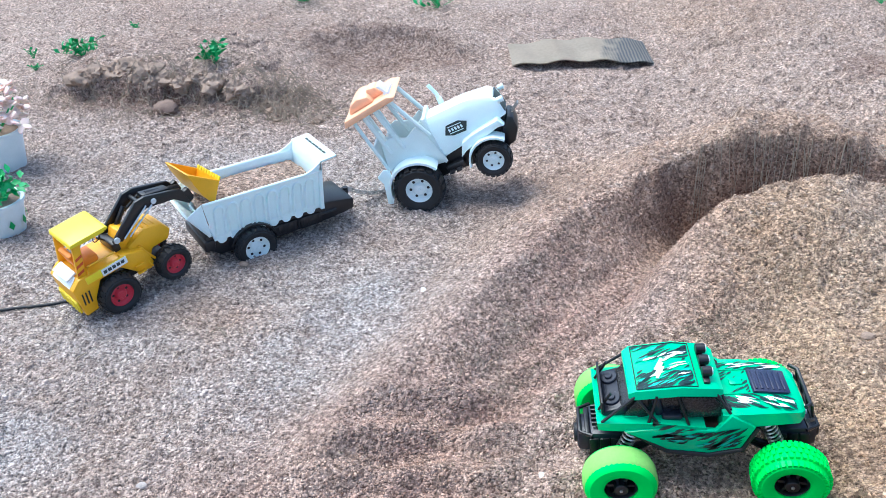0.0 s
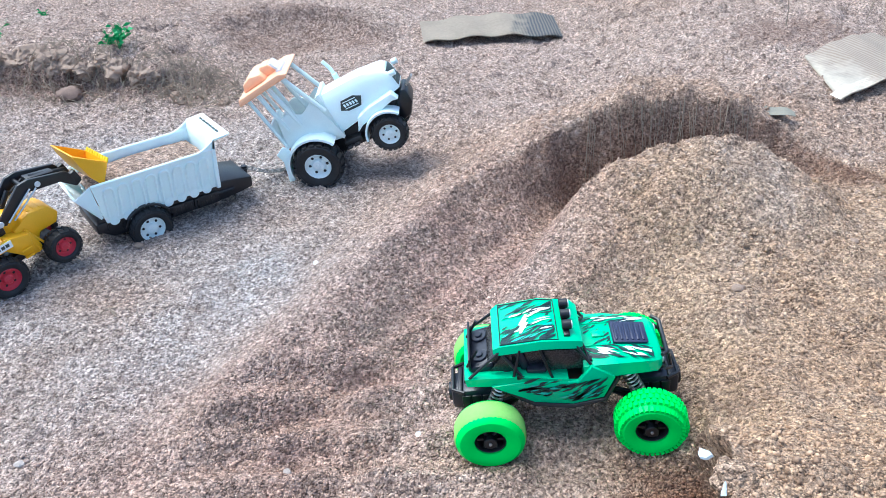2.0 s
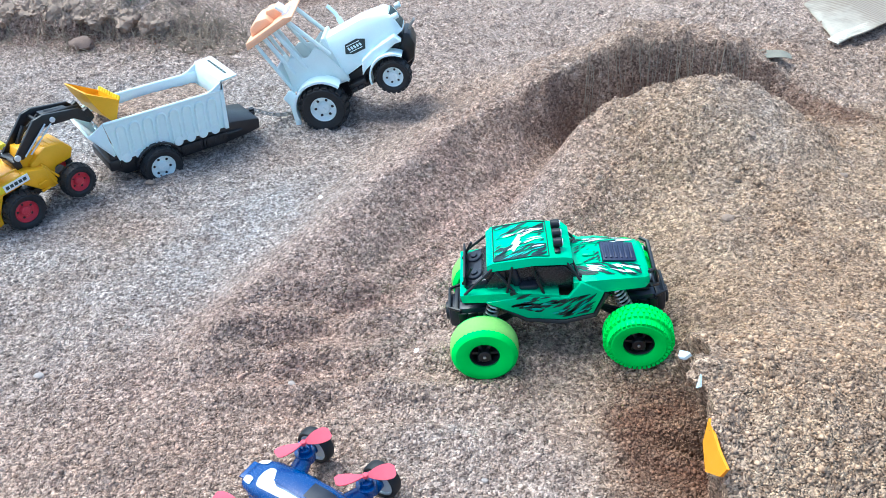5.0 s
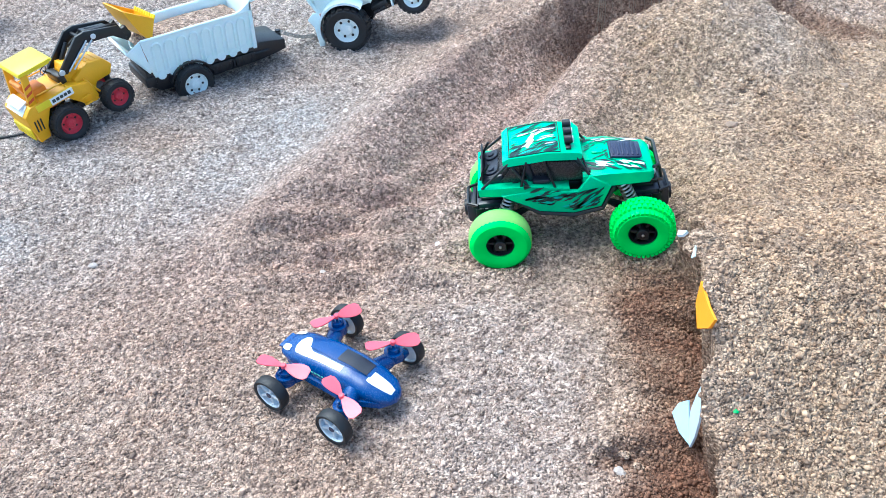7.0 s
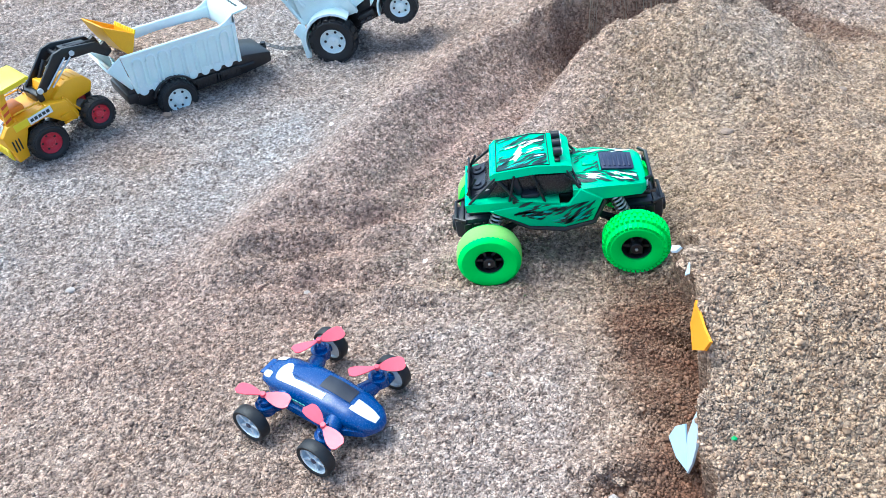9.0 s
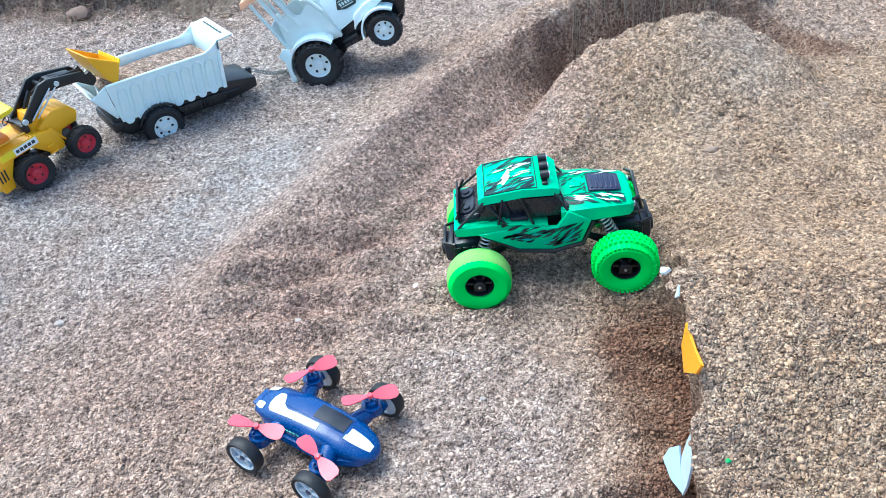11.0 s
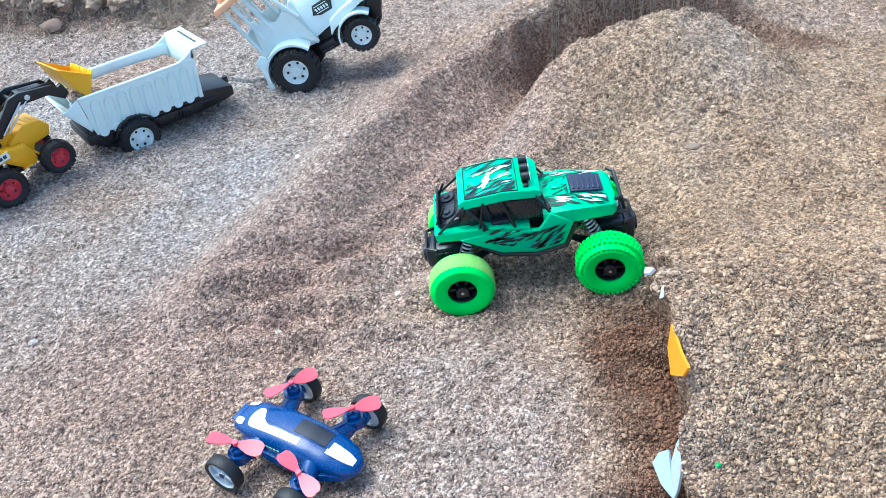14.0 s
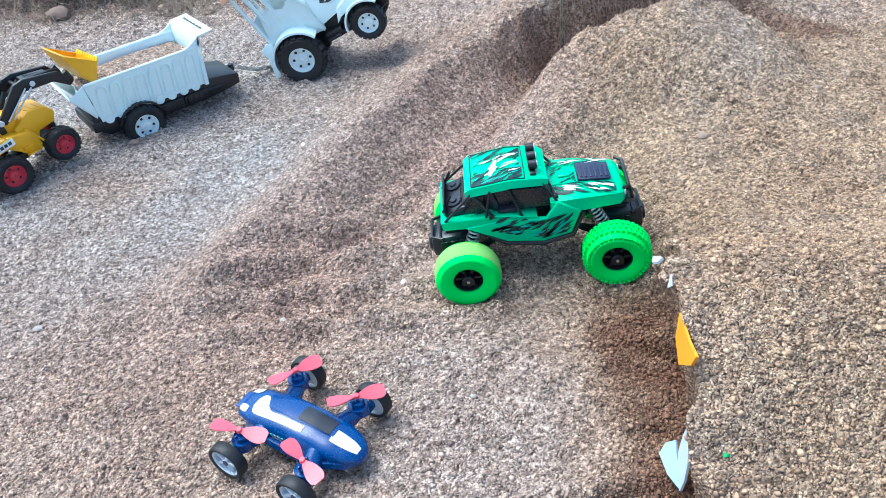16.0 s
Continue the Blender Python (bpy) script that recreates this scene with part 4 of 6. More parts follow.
# ---- blue flying car ----
def flying_car(m):
    t = thing("flying_car", m, "glossy blue toy drone car with pink propellers on sand", "toy drone")
    L = [(-0.088, 0.016, 0.004, 0.036), (-0.083, 0.021, 0.008, 0.037), (-0.062, 0.027, 0.014, 0.038), (-0.02, 0.029, 0.018, 0.039), (0.02, 0.029, 0.018, 0.038), (0.052, 0.027, 0.014, 0.036), (0.074, 0.021, 0.0105, 0.033), (0.084, 0.013, 0.007, 0.031), (0.088, 0.006, 0.003, 0.03)]

    def ring(x, w, h, z, grow=1.0, lo=0, hi=16):
        return [(x, grow * w * math.copysign(abs(math.cos(a)) ** 0.8, math.cos(a)), z + grow * h * math.copysign(abs(math.sin(a)) ** 0.8, math.sin(a))) for a in [2 * math.pi * k / 24 for k in range(24)]]

    fine = []
    for a, b in zip(L, L[1:]):
        fine += [tuple(p + (q - p) * k / 4 for p, q in zip(a, b)) for k in range(4)]
    fine.append(L[-1])
    body = part("fuselage", [loft([ring(*s) for s in fine])], BLUE, t)

    def shape(x):
        for a, b in zip(L, L[1:]):
            if a[0] <= x <= b[0]:
                k = (x - a[0]) / (b[0] - a[0])
                return [p + (q - p) * k for p, q in zip(a, b)]
        return L[-1]

    def patch(x0, x1, lo, hi, lift=0.0008, n=10, pinch=0.0):
        """A sticker that follows the upper skin between two side angles."""
        rows = []
        for i in range(n + 1):
            x = x0 + (x1 - x0) * i / n
            _, w, h, z = shape(x)
            k = 1 - pinch * abs(2 * i / n - 1) ** 2
            mid = (lo + hi) / 2
            rows.append([(x, (w + lift) * math.copysign(abs(math.cos(a)) ** 0.8, math.cos(a)), z + (h + lift) * abs(math.sin(a)) ** 0.8)
                         for a in [radians(mid + (lo + (hi - lo) * j / 8 - mid) * k) for j in range(9)]])
        bm = bmesh.new()
        vs = [[bm.verts.new(p) for p in r] for r in rows]
        for r, s in zip(vs, vs[1:]):
            for j in range(8):
                bm.faces.new((r[j], r[j + 1], s[j + 1], s[j]))
        return bm

    def hooked():
        """The white stripe: broad and rounded at the tail, narrow along one side."""
        bm, rows = bmesh.new(), []
        for i in range(25):
            u = i / 24
            x = -0.064 + 0.078 * u
            _, w, h, z = shape(x)
            swell = math.sqrt(max(0.0, 1 - (max(0.0, 0.12 - u) / 0.12) ** 2)) * 0.7 + 0.3
            hi = 98 + 32 * swell - 6 * u
            lo = min(76 + (1 - swell) * 20 + 30 * max(0.0, (u - 0.16) / 0.2) ** 0.6 if u > 0.16 else 76 + (1 - swell) * 20, 106)
            rows.append([bm.verts.new((x, (w + 0.0008) * math.copysign(abs(math.cos(a)) ** 0.8, math.cos(a)), z + (h + 0.0008) * abs(math.sin(a)) ** 0.8)) for a in [radians(lo + (hi - lo) * j / 8) for j in range(9)]])
        for r, s in zip(rows, rows[1:]):
            for j in range(8):
                bm.faces.new((r[j], r[j + 1], s[j + 1], s[j]))
        return bm

    part("skirt", [loft([[(x, -w, z), (x, w, z), (x, w * 0.94, z + 0.007), (x, -w * 0.94, z + 0.007)] for x, w, z in ((-0.085, 0.016, 0.031), (-0.06, 0.03, 0.029), (-0.03, 0.036, 0.027), (0.02, 0.037, 0.026), (0.05, 0.033, 0.026), (0.075, 0.022, 0.026), (0.086, 0.008, 0.027))])], BLUE, body)
    part("tail_fin", [prism([(-0.096, 0.036), (-0.06, 0.037), (-0.058, 0.042), (-0.094, 0.039)], -0.013, 0.013, 0.0008)], BLUE, body)
    part("side_print", [box(0.0035, 0.0007, 0.004, -0.03 + 0.0055 * k, -0.0288, 0.0405, 0, rx=12) for k in range(5)], TEAL, body)
    part("white_stripe", [hooked()], DECAL_WHITE, body, "white sticker stripes")
    part("nose_stripe", [patch(0.048, 0.082, 80, 110, pinch=0.12)], DECAL_WHITE, body)
    part("tail_mark", [patch(-0.084, -0.07, 40, 70, pinch=0.3), patch(-0.084, -0.07, 110, 140, pinch=0.3)], DECAL_WHITE, body)
    part("canopy", [patch(-0.045, 0.05, 66, 101, 0.001, pinch=0.25)], BLUE, body)
    part("battery_hatch", [patch(0.0, 0.045, 64, 97, 0.0018)], GEARBOX, body)
    body.matrix_basis = pose(0.002, 0, -0.007)
    hub = mesh_of("wheel", [rod(0, 0, 0, 0.004, 0.012)], NAVY)
    tyre = mesh_of("tyre", [lathe([(0.019, -0.007), (0.0225, -0.0075), (0.024, -0.005), (0.024, 0.005), (0.0225, 0.0075), (0.019, 0.007)], 36)], RUBBER)
    prop = mesh_of("propeller", [prop_blade(), moved(prop_blade(), pose(0, 0, 0, 0, 0, 180)), rod(0, 0, 0, 0.0035, 0.006, "Z")], PINK)
    for sx, spin in ((1, (48, -20)), (-1, (65, 13))):
        for sy in (1, -1):
            x, y = sx * 0.05, sy * 0.076
            rim = mesh_of("rim", spoke_rim(0.0195, 0.006, 5, sy, 0.22, 0.12), SILVER)
            add_wheel(t, (hub, tyre, rim), pose(x, y, 0.024, 0, random.uniform(0, 70), 0))
            mx, my = sx * 0.046, sy * 0.052
            arm = part("arm", [tube([(sx * 0.036, sy * 0.02, 0.034), (sx * 0.043, sy * 0.04, 0.034), (mx, my, 0.036)], 0.0125, 14, 0.0095), rod(x, sy * 0.064, 0.028, 0.006, 0.016)], BLUE, t)
            part("motor_mount", [rod(mx, my, 0.039, 0.0125, 0.014, "Z"), rod(mx, my, 0.049, 0.0085, 0.008, "Z"), rod(mx, my, 0.056, 0.0016, 0.01, "Z")] +
                 [moved(box(0.003, 0.002, 0.009, 0.0068, 0, 0, 0.0004), pose(mx, my, 0.053, 0, 0, 90 * k)) for k in range(4)], BLUE, arm)
            arm.matrix_basis = pose(0, 0, -0.007)
            part("propeller", prop, None, arm, at=pose(mx, my, 0.06, 3, 4, spin[0 if sy > 0 else 1]))
    return t


def prop_blade():
    """One twisted paddle blade along x."""
    rows = []
    for i in range(9):
        k = i / 8
        x, w = 0.002 + 0.033 * k, 0.0022 + 0.0075 * math.sin(min(k * 1.15, 1) * math.pi * 0.62) - (0.0035 if i == 8 else 0)
        tw = radians(24 - 14 * k)
        rows.append([(x, w * math.cos(tw) * u - 0.0005 * v * math.sin(tw), w * math.sin(tw) * u + 0.0006 * v) for u, v in ((-1, -1), (1, -1), (1, 1), (-1, 1))])
    return loft(rows)


# ---- yellow wheel loader ----
def wheel_loader(m):
    t = thing("wheel_loader", m, "yellow toy wheel loader with red rims, bucket raised", "toy loader")
    y1 = 0.03
    sets = {}
    for key, R, W, blocks in (("rear", 0.037, 0.03, 22), ("front", 0.033, 0.028, 20)):
        tyre = mesh_of("tyre", grained_tyre(R, W, R * 0.56, blocks, 0.0026, rows=2), RUBBER)
        for s in (1, -1):
            sets[key, s] = (mesh_of("wheel", [rod(0, s * 0.004, 0, 0.005, W * 0.5)], RED), tyre, mesh_of("rim", disc_rim(R * 0.57, W * 0.4, s), RED), mesh_of("rim_hole", rim_hole(R * 0.57, W * 0.4, s), BLACK), R * 0.57 * 0.63)
    for s in (1, -1):
        add_wheel(t, sets["rear", s][:3], pose(0, s * 0.042, 0.037, 0, 20 * s, 0), "", *sets["rear", s][3:], 5)
        add_wheel(t, sets["front", s][:3], pose(0.106, s * 0.042, 0.033, 0, 10, 0), "", *sets["front", s][3:], 5)
    part("axle", [rod(0, 0, 0.037, 0.006, 0.08), rod(0.106, 0, 0.033, 0.006, 0.08), box(0.12, 0.03, 0.014, 0.05, 0, 0.038, 0.002)], BLACK, t)
    body = part("body", [
        prism([(-0.062, 0.028), (-0.04, 0.03), (-0.036, 0.05), (-0.018, 0.078), (0.02, 0.078), (0.045, 0.05), (0.062, 0.05), (0.066, 0.085), (0.03, 0.098), (-0.05, 0.098), (-0.066, 0.085)], -0.041, 0.041, 0.002),
        prism([(0.045, 0.052), (0.078, 0.05), (0.088, 0.068), (0.12, 0.068), (0.13, 0.085), (0.118, 0.104), (0.085, 0.112), (0.05, 0.096)], -0.027, 0.027, 0.004),
        prism([(0.03, 0.092), (0.066, 0.088), (0.07, 0.12), (0.048, 0.126)], -0.018, 0.018, 0.002),
        prism([(0.046, 0.046), (0.07, 0.04), (0.078, 0.05), (0.07, 0.086), (0.05, 0.09)], -0.036, 0.036, 0.002)], YELLOW, t)
    for s in (1, -1):
        part("side_panel", [prism([(-0.04, 0.083), (0.035, 0.083), (0.035, 0.096), (-0.04, 0.096)], s * 0.041, s * 0.0425, 0.0004)], LEMON, body)
        part("sticker", [prism([(-0.012, 0.082), (0.034, 0.082), (0.034, 0.0955), (-0.012, 0.0955)], s * 0.0427, s * 0.0434, 0)], DECAL_WHITE, body)
        part("sticker_print", [prism([(-0.009 + 0.008 * k, 0.086), (-0.003 + 0.008 * k, 0.086), (-0.003 + 0.008 * k, 0.092), (-0.009 + 0.008 * k, 0.092)], s * 0.0435, s * 0.0439, 0) for k in range(5)], BARS, body)
        part("brace", [tube([(0.06, s * 0.03, 0.088), (0.073, s * 0.036, 0.044)], 0.0022), tube([(0.064, s * 0.03, 0.09), (0.084, s * 0.034, 0.05)], 0.0022)], YELLOW, body)
        part("louvre", [prism([(-0.058 + 0.006 * k, 0.05), (-0.0555 + 0.006 * k, 0.05), (-0.0535 + 0.006 * k, 0.072), (-0.056 + 0.006 * k, 0.072)], s * 0.041, s * 0.0425, 0.0003) for k in range(3)], BLACK, body)
        part("hand_rail", [tube([(-0.03, s * 0.039, 0.098), (-0.028, s * 0.039, 0.112), (0.022, s * 0.039, 0.11), (0.026, s * 0.037, 0.098)], 0.0015, 6)], YELLOW, body)
        part("step", [box(0.016, 0.006, 0.003, 0.05, s * 0.043, 0.05 + 0.014 * k, 0.0006) for k in range(2)], YELLOW, body)
        part("silver_rod", [tube([(0.05, s * 0.0265, 0.114), (0.105, s * 0.0265, 0.15)], 0.0014, 6), tube([(0.06, s * 0.0265, 0.112), (0.115, s * 0.0265, 0.146)], 0.0014, 6)], SILVER, t)
    part("hood_rib", [prism([(0.085 + 0.011 * k, 0.108 - 0.003 * k), (0.089 + 0.011 * k, 0.107 - 0.003 * k), (0.089 + 0.011 * k, 0.112 - 0.003 * k), (0.085 + 0.011 * k, 0.1135 - 0.003 * k)], -0.02, 0.02, 0.0005) for k in range(3)], YELLOW, body)
    part("rear_grille", [box(0.003, 0.066, 0.024, -0.0655, 0, 0.045, 0.001)] + [box(0.004, 0.006, 0.02, -0.0665, -0.027 + 0.0108 * k, 0.045, 0.0006) for k in range(6)], LEMON, t)
    part("rear_plate", [prism([(-0.064, 0.0835), (-0.052, 0.0975), (-0.05, 0.1), (-0.0665, 0.086)], -0.03, 0.03, 0.0005), box(0.02, 0.05, 0.004, -0.054, 0, 0.1, 0.001, ry=-20)], DECAL_WHITE, t, "white engine cover sticker")
    seat = part("seat", [box(0.034, 0.04, 0.014, -0.016, 0, 0.106, 0.004), box(0.01, 0.04, 0.03, -0.036, 0, 0.118, 0.003, ry=-12)], AMBER, t)
    part("dashboard", [box(0.014, 0.05, 0.018, 0.032, 0, 0.106, 0.003), tube([(0.026, 0, 0.114), (0.016, 0, 0.126)], 0.0016)], BLACK, t)
    part("steering_wheel", [moved(lathe([(0.008, -0.001), (0.0095, 0), (0.008, 0.001)], 18, "Z"), pose(0.016, 0, 0.127, 0, -35, 0))], BLACK, t)
    for s in (1, -1):
        post = part("rear_post", [prism([(-0.048, 0.096), (-0.034, 0.096), (-0.022, 0.154), (-0.036, 0.154)], s * 0.031, s * 0.036, 0.0008)], YELLOW, t)
        part("stripe", [prism([(-0.046 + 0.003 * k, 0.102 + 0.013 * k), (-0.0335 + 0.003 * k, 0.106 + 0.013 * k), (-0.0325 + 0.003 * k, 0.111 + 0.013 * k), (-0.045 + 0.003 * k, 0.107 + 0.013 * k)], s * 0.0361, s * 0.0366, 0) for k in range(3)], PRINT_RED, post)
    part("roof", [prism([(-0.04, 0.154), (0.026, 0.154), (0.03, 0.157), (0.025, 0.161), (-0.037, 0.161)], -0.037, 0.037, 0.0015), prism([(-0.036, 0.151), (0.022, 0.151), (0.022, 0.154), (-0.036, 0.154)], -0.034, 0.034, 0)], LEMON, t)
    # lifting arms: up from the front frame, then out to the bucket
    for s in (1, -1):
        y = s * 0.021
        arm = part("lift_arm", [prism([(0.03, 0.116), (0.046, 0.109), (0.1, 0.144), (0.156, 0.131), (0.18, 0.108), (0.192, 0.114), (0.172, 0.144), (0.108, 0.165), (0.09, 0.164)], y - 0.003, y + 0.003, 0.001)], BLACK, t)
        part("ram", [tube([(0.05, s * 0.012, 0.112), (0.082, s * 0.012, 0.146)], 0.0045), tube([(0.08, s * 0.012, 0.138), (0.112, s * 0.012, 0.152)], 0.0025)], BLACK, arm)
        part("pivot_bolt", [rod(0.037, y + s * 0.005, 0.118, 0.0055, 0.004)], SILVER, arm)
        part("pivot_bolt", [rod(0.12, y + s * 0.005, 0.15, 0.005, 0.003)], SILVER, arm)
    part("arm_cross_bar", [rod(0.1, 0, 0.154, 0.004, 0.044), box(0.05, 0.02, 0.008, 0.135, 0, 0.15, 0.002, ry=15), tube([(0.12, 0, 0.156), (0.18, 0, 0.136)], 0.004)], BLACK, t)
    bucket = part("bucket", [bucket_shell()], YELLOW, t)
    part("bucket_teeth", [box(0.009, 0.005, 0.003, 0.2435, -0.033 + 0.0082 * k, 0.1285, 0.0005, ry=-56) for k in range(9)], LEMON, bucket)
    part("bucket_hinge", [box(0.012, 0.01, 0.022, 0.184, y, 0.126, 0.002, ry=-15) for y in (-0.02, 0.02)], BLACK, bucket)
    return t


def bucket_shell():
    """An open scoop, thick walled, its mouth up and forward."""
    bm = bmesh.new()
    back = [(0.188, 0.168), (0.193, 0.146), (0.203, 0.116), (0.214, 0.096), (0.222, 0.093), (0.242, 0.126)]
    rows = [[bm.verts.new((x, y, z)) for x, z in back] for y in (-0.036, -0.012, 0.012, 0.036)]
    for r, s in zip(rows, rows[1:]):
        for i in range(len(back) - 1):
            bm.faces.new((r[i], r[i + 1], s[i + 1], s[i]))
    for r in (rows[0], rows[-1]):
        bm.faces.new(r)
    bmesh.ops.recalc_face_normals(bm, faces=bm.faces)
    bmesh.ops.solidify(bm, geom=bm.faces[:], thickness=0.0022)
    return bm


# ---- white trailer ----
def trailer(m):
    t = thing("dump_trailer", m, "white plastic toy dump trailer, half full of sand", "toy trailer")
    R = 0.042
    tyre = mesh_of("tyre", grained_tyre(R, 0.03, R * 0.58, 24, 0.0028, rows=2), RUBBER)
    for s in (1, -1):
        add_wheel(t, (mesh_of("wheel", [rod(0, 0, 0, 0.006, 0.016)], RIM_WHITE), tyre, mesh_of("rim", disc_rim(R * 0.6, 0.012, s), RIM_WHITE)), pose(0, s * 0.058, R, 0, 12, 0), "", mesh_of("rim_hole", rim_hole(R * 0.6, 0.012, s), BLACK), R * 0.38, 6)
    part("chassis", [prism([(-0.088, 0.058), (-0.064, 0.04), (-0.03, 0.04), (0.03, 0.036), (0.16, 0.038), (0.2, 0.042), (0.222, 0.046), (0.222, 0.068), (0.165, 0.078), (-0.088, 0.086)], -0.046, 0.046, 0.003),
                     rod(0, 0, R, 0.006, 0.11)] +
         [tube([(0.03, s * 0.047, 0.06), (0.18, s * 0.046, 0.056)], 0.004) for s in (1, -1)], BLACK, t)
    for s in (1, -1):
        part("mudguard", [moved(loft([[(0.049 * math.cos(radians(a)), y, 0.049 * math.sin(radians(a))) for y in (-0.014, 0.014)] + [(0.046 * math.cos(radians(a)), y, 0.046 * math.sin(radians(a))) for y in (0.014, -0.014)] for a in range(20, 170, 10)]), pose(0, s * 0.046, R - 0.002))], BLACK, t)
    for k in range(2):
        part("side_box", [box(0.046, 0.104, 0.024, 0.07 + 0.053 * k, 0, 0.052, 0.003)], BLACK, t)
    for k in range(9):
        part("slat", [box(0.004, 0.106, 0.02, 0.054 + 0.0105 * k, 0, 0.052, 0.001)], BLACK, t)
    part("rear_bumper", [box(0.022, 0.1, 0.022, -0.082, 0, 0.066, 0.004)], BLACK, t)
    part("hitch", [box(0.03, 0.02, 0.01, 0.215, 0, 0.062, 0.002), rod(0.228, 0, 0.064, 0.006, 0.014, "Z")], BLACK, t)
    # tub with sloping walls, open at the top
    lo, hi = 0.074, 0.157
    tub = part("tub", [tub_shell(lo, hi)], WHITE, t)
    part("rim", [tube([(-0.085, -0.0575, hi), (0.15, -0.0575, hi)], 0.0032), tube([(-0.085, 0.0575, hi), (0.15, 0.0575, hi)], 0.0032)], WHITE, tub)
    for s in (1, -1):
        for k in range(8):
            x = -0.058 + 0.026 * k
            pts = [(x - 0.009, lo + 0.01), (x - 0.009, hi - 0.02)] + [(x - 0.009 * math.cos(radians(a)), hi - 0.02 + 0.009 * math.sin(radians(a))) for a in range(30, 180, 30)] + [(x + 0.009, hi - 0.02), (x + 0.009, lo + 0.01)]
            part("scallop", [rod(x, s * 0.0505, lo + 0.002, 0.0095, 0.004, seg=16)], WHITE, tub)
            part("arch_rib", [tube([(px, s * (0.0515 + 0.007 * (pz - lo) / (hi - lo)), pz) for px, pz in pts], 0.0025, 6)], WHITE, tub)
    part("headboard", [prism([(0.142, lo), (0.15, lo), (0.152, hi + 0.016), (0.183, hi + 0.02), (0.185, hi + 0.024), (0.148, hi + 0.021), (0.144, hi)], -0.06, 0.06, 0.0012)] +
         [prism([(0.096, hi), (0.152, hi), (0.152, hi + 0.02), (0.143, hi + 0.015), (0.13, hi + 0.007), (0.114, hi + 0.002)], s * 0.0565, s * 0.06, 0.0008) for s in (1, -1)], WHITE, tub)
    part("headboard_print", [box(0.004, 0.011, 0.0006, 0.17, -0.035 + 0.014 * k, hi + 0.0245, 0, ry=-8) for k in range(6)], BARS, tub)
    gate = part("tail_chute", [prism([(-0.118, 0.138), (-0.114, 0.14), (-0.076, 0.088), (-0.08, 0.084)], -0.05, 0.05, 0.0008)] + [prism([(-0.116, 0.138), (-0.086, 0.156), (-0.077, 0.087)], s * 0.0505, s * 0.0535, 0.0004) for s in (1, -1)], WHITE, tub)
    part("slot", [box(0.018, 0.004, 0.001, -0.1, -0.044 + 0.011 * k, 0.1165, 0, ry=53) for k in range(4)], BARS, gate)
    return t


def tub_shell(lo, hi):
    bm = bmesh.new()
    base = [(-0.072, -0.0505), (0.146, -0.0505), (0.146, 0.0505), (-0.072, 0.0505)]
    top = [(-0.086, -0.0575), (0.148, -0.0575), (0.148, 0.0575), (-0.086, 0.0575)]
    a, b = [bm.verts.new((x, y, lo)) for x, y in base], [bm.verts.new((x, y, hi)) for x, y in top]
    bm.faces.new(a)
    for i in range(3):
        bm.faces.new((a[i], a[i + 1], b[i + 1], b[i]))
    low = [bm.verts.new((-0.079, y, lo + 0.03)) for y in (-0.053, 0.053)]
    bm.faces.new((a[3], a[0], low[0], low[1]))
    bmesh.ops.recalc_face_normals(bm, faces=bm.faces)
    bmesh.ops.solidify(bm, geom=bm.faces[:], thickness=0.0035)
    return bm


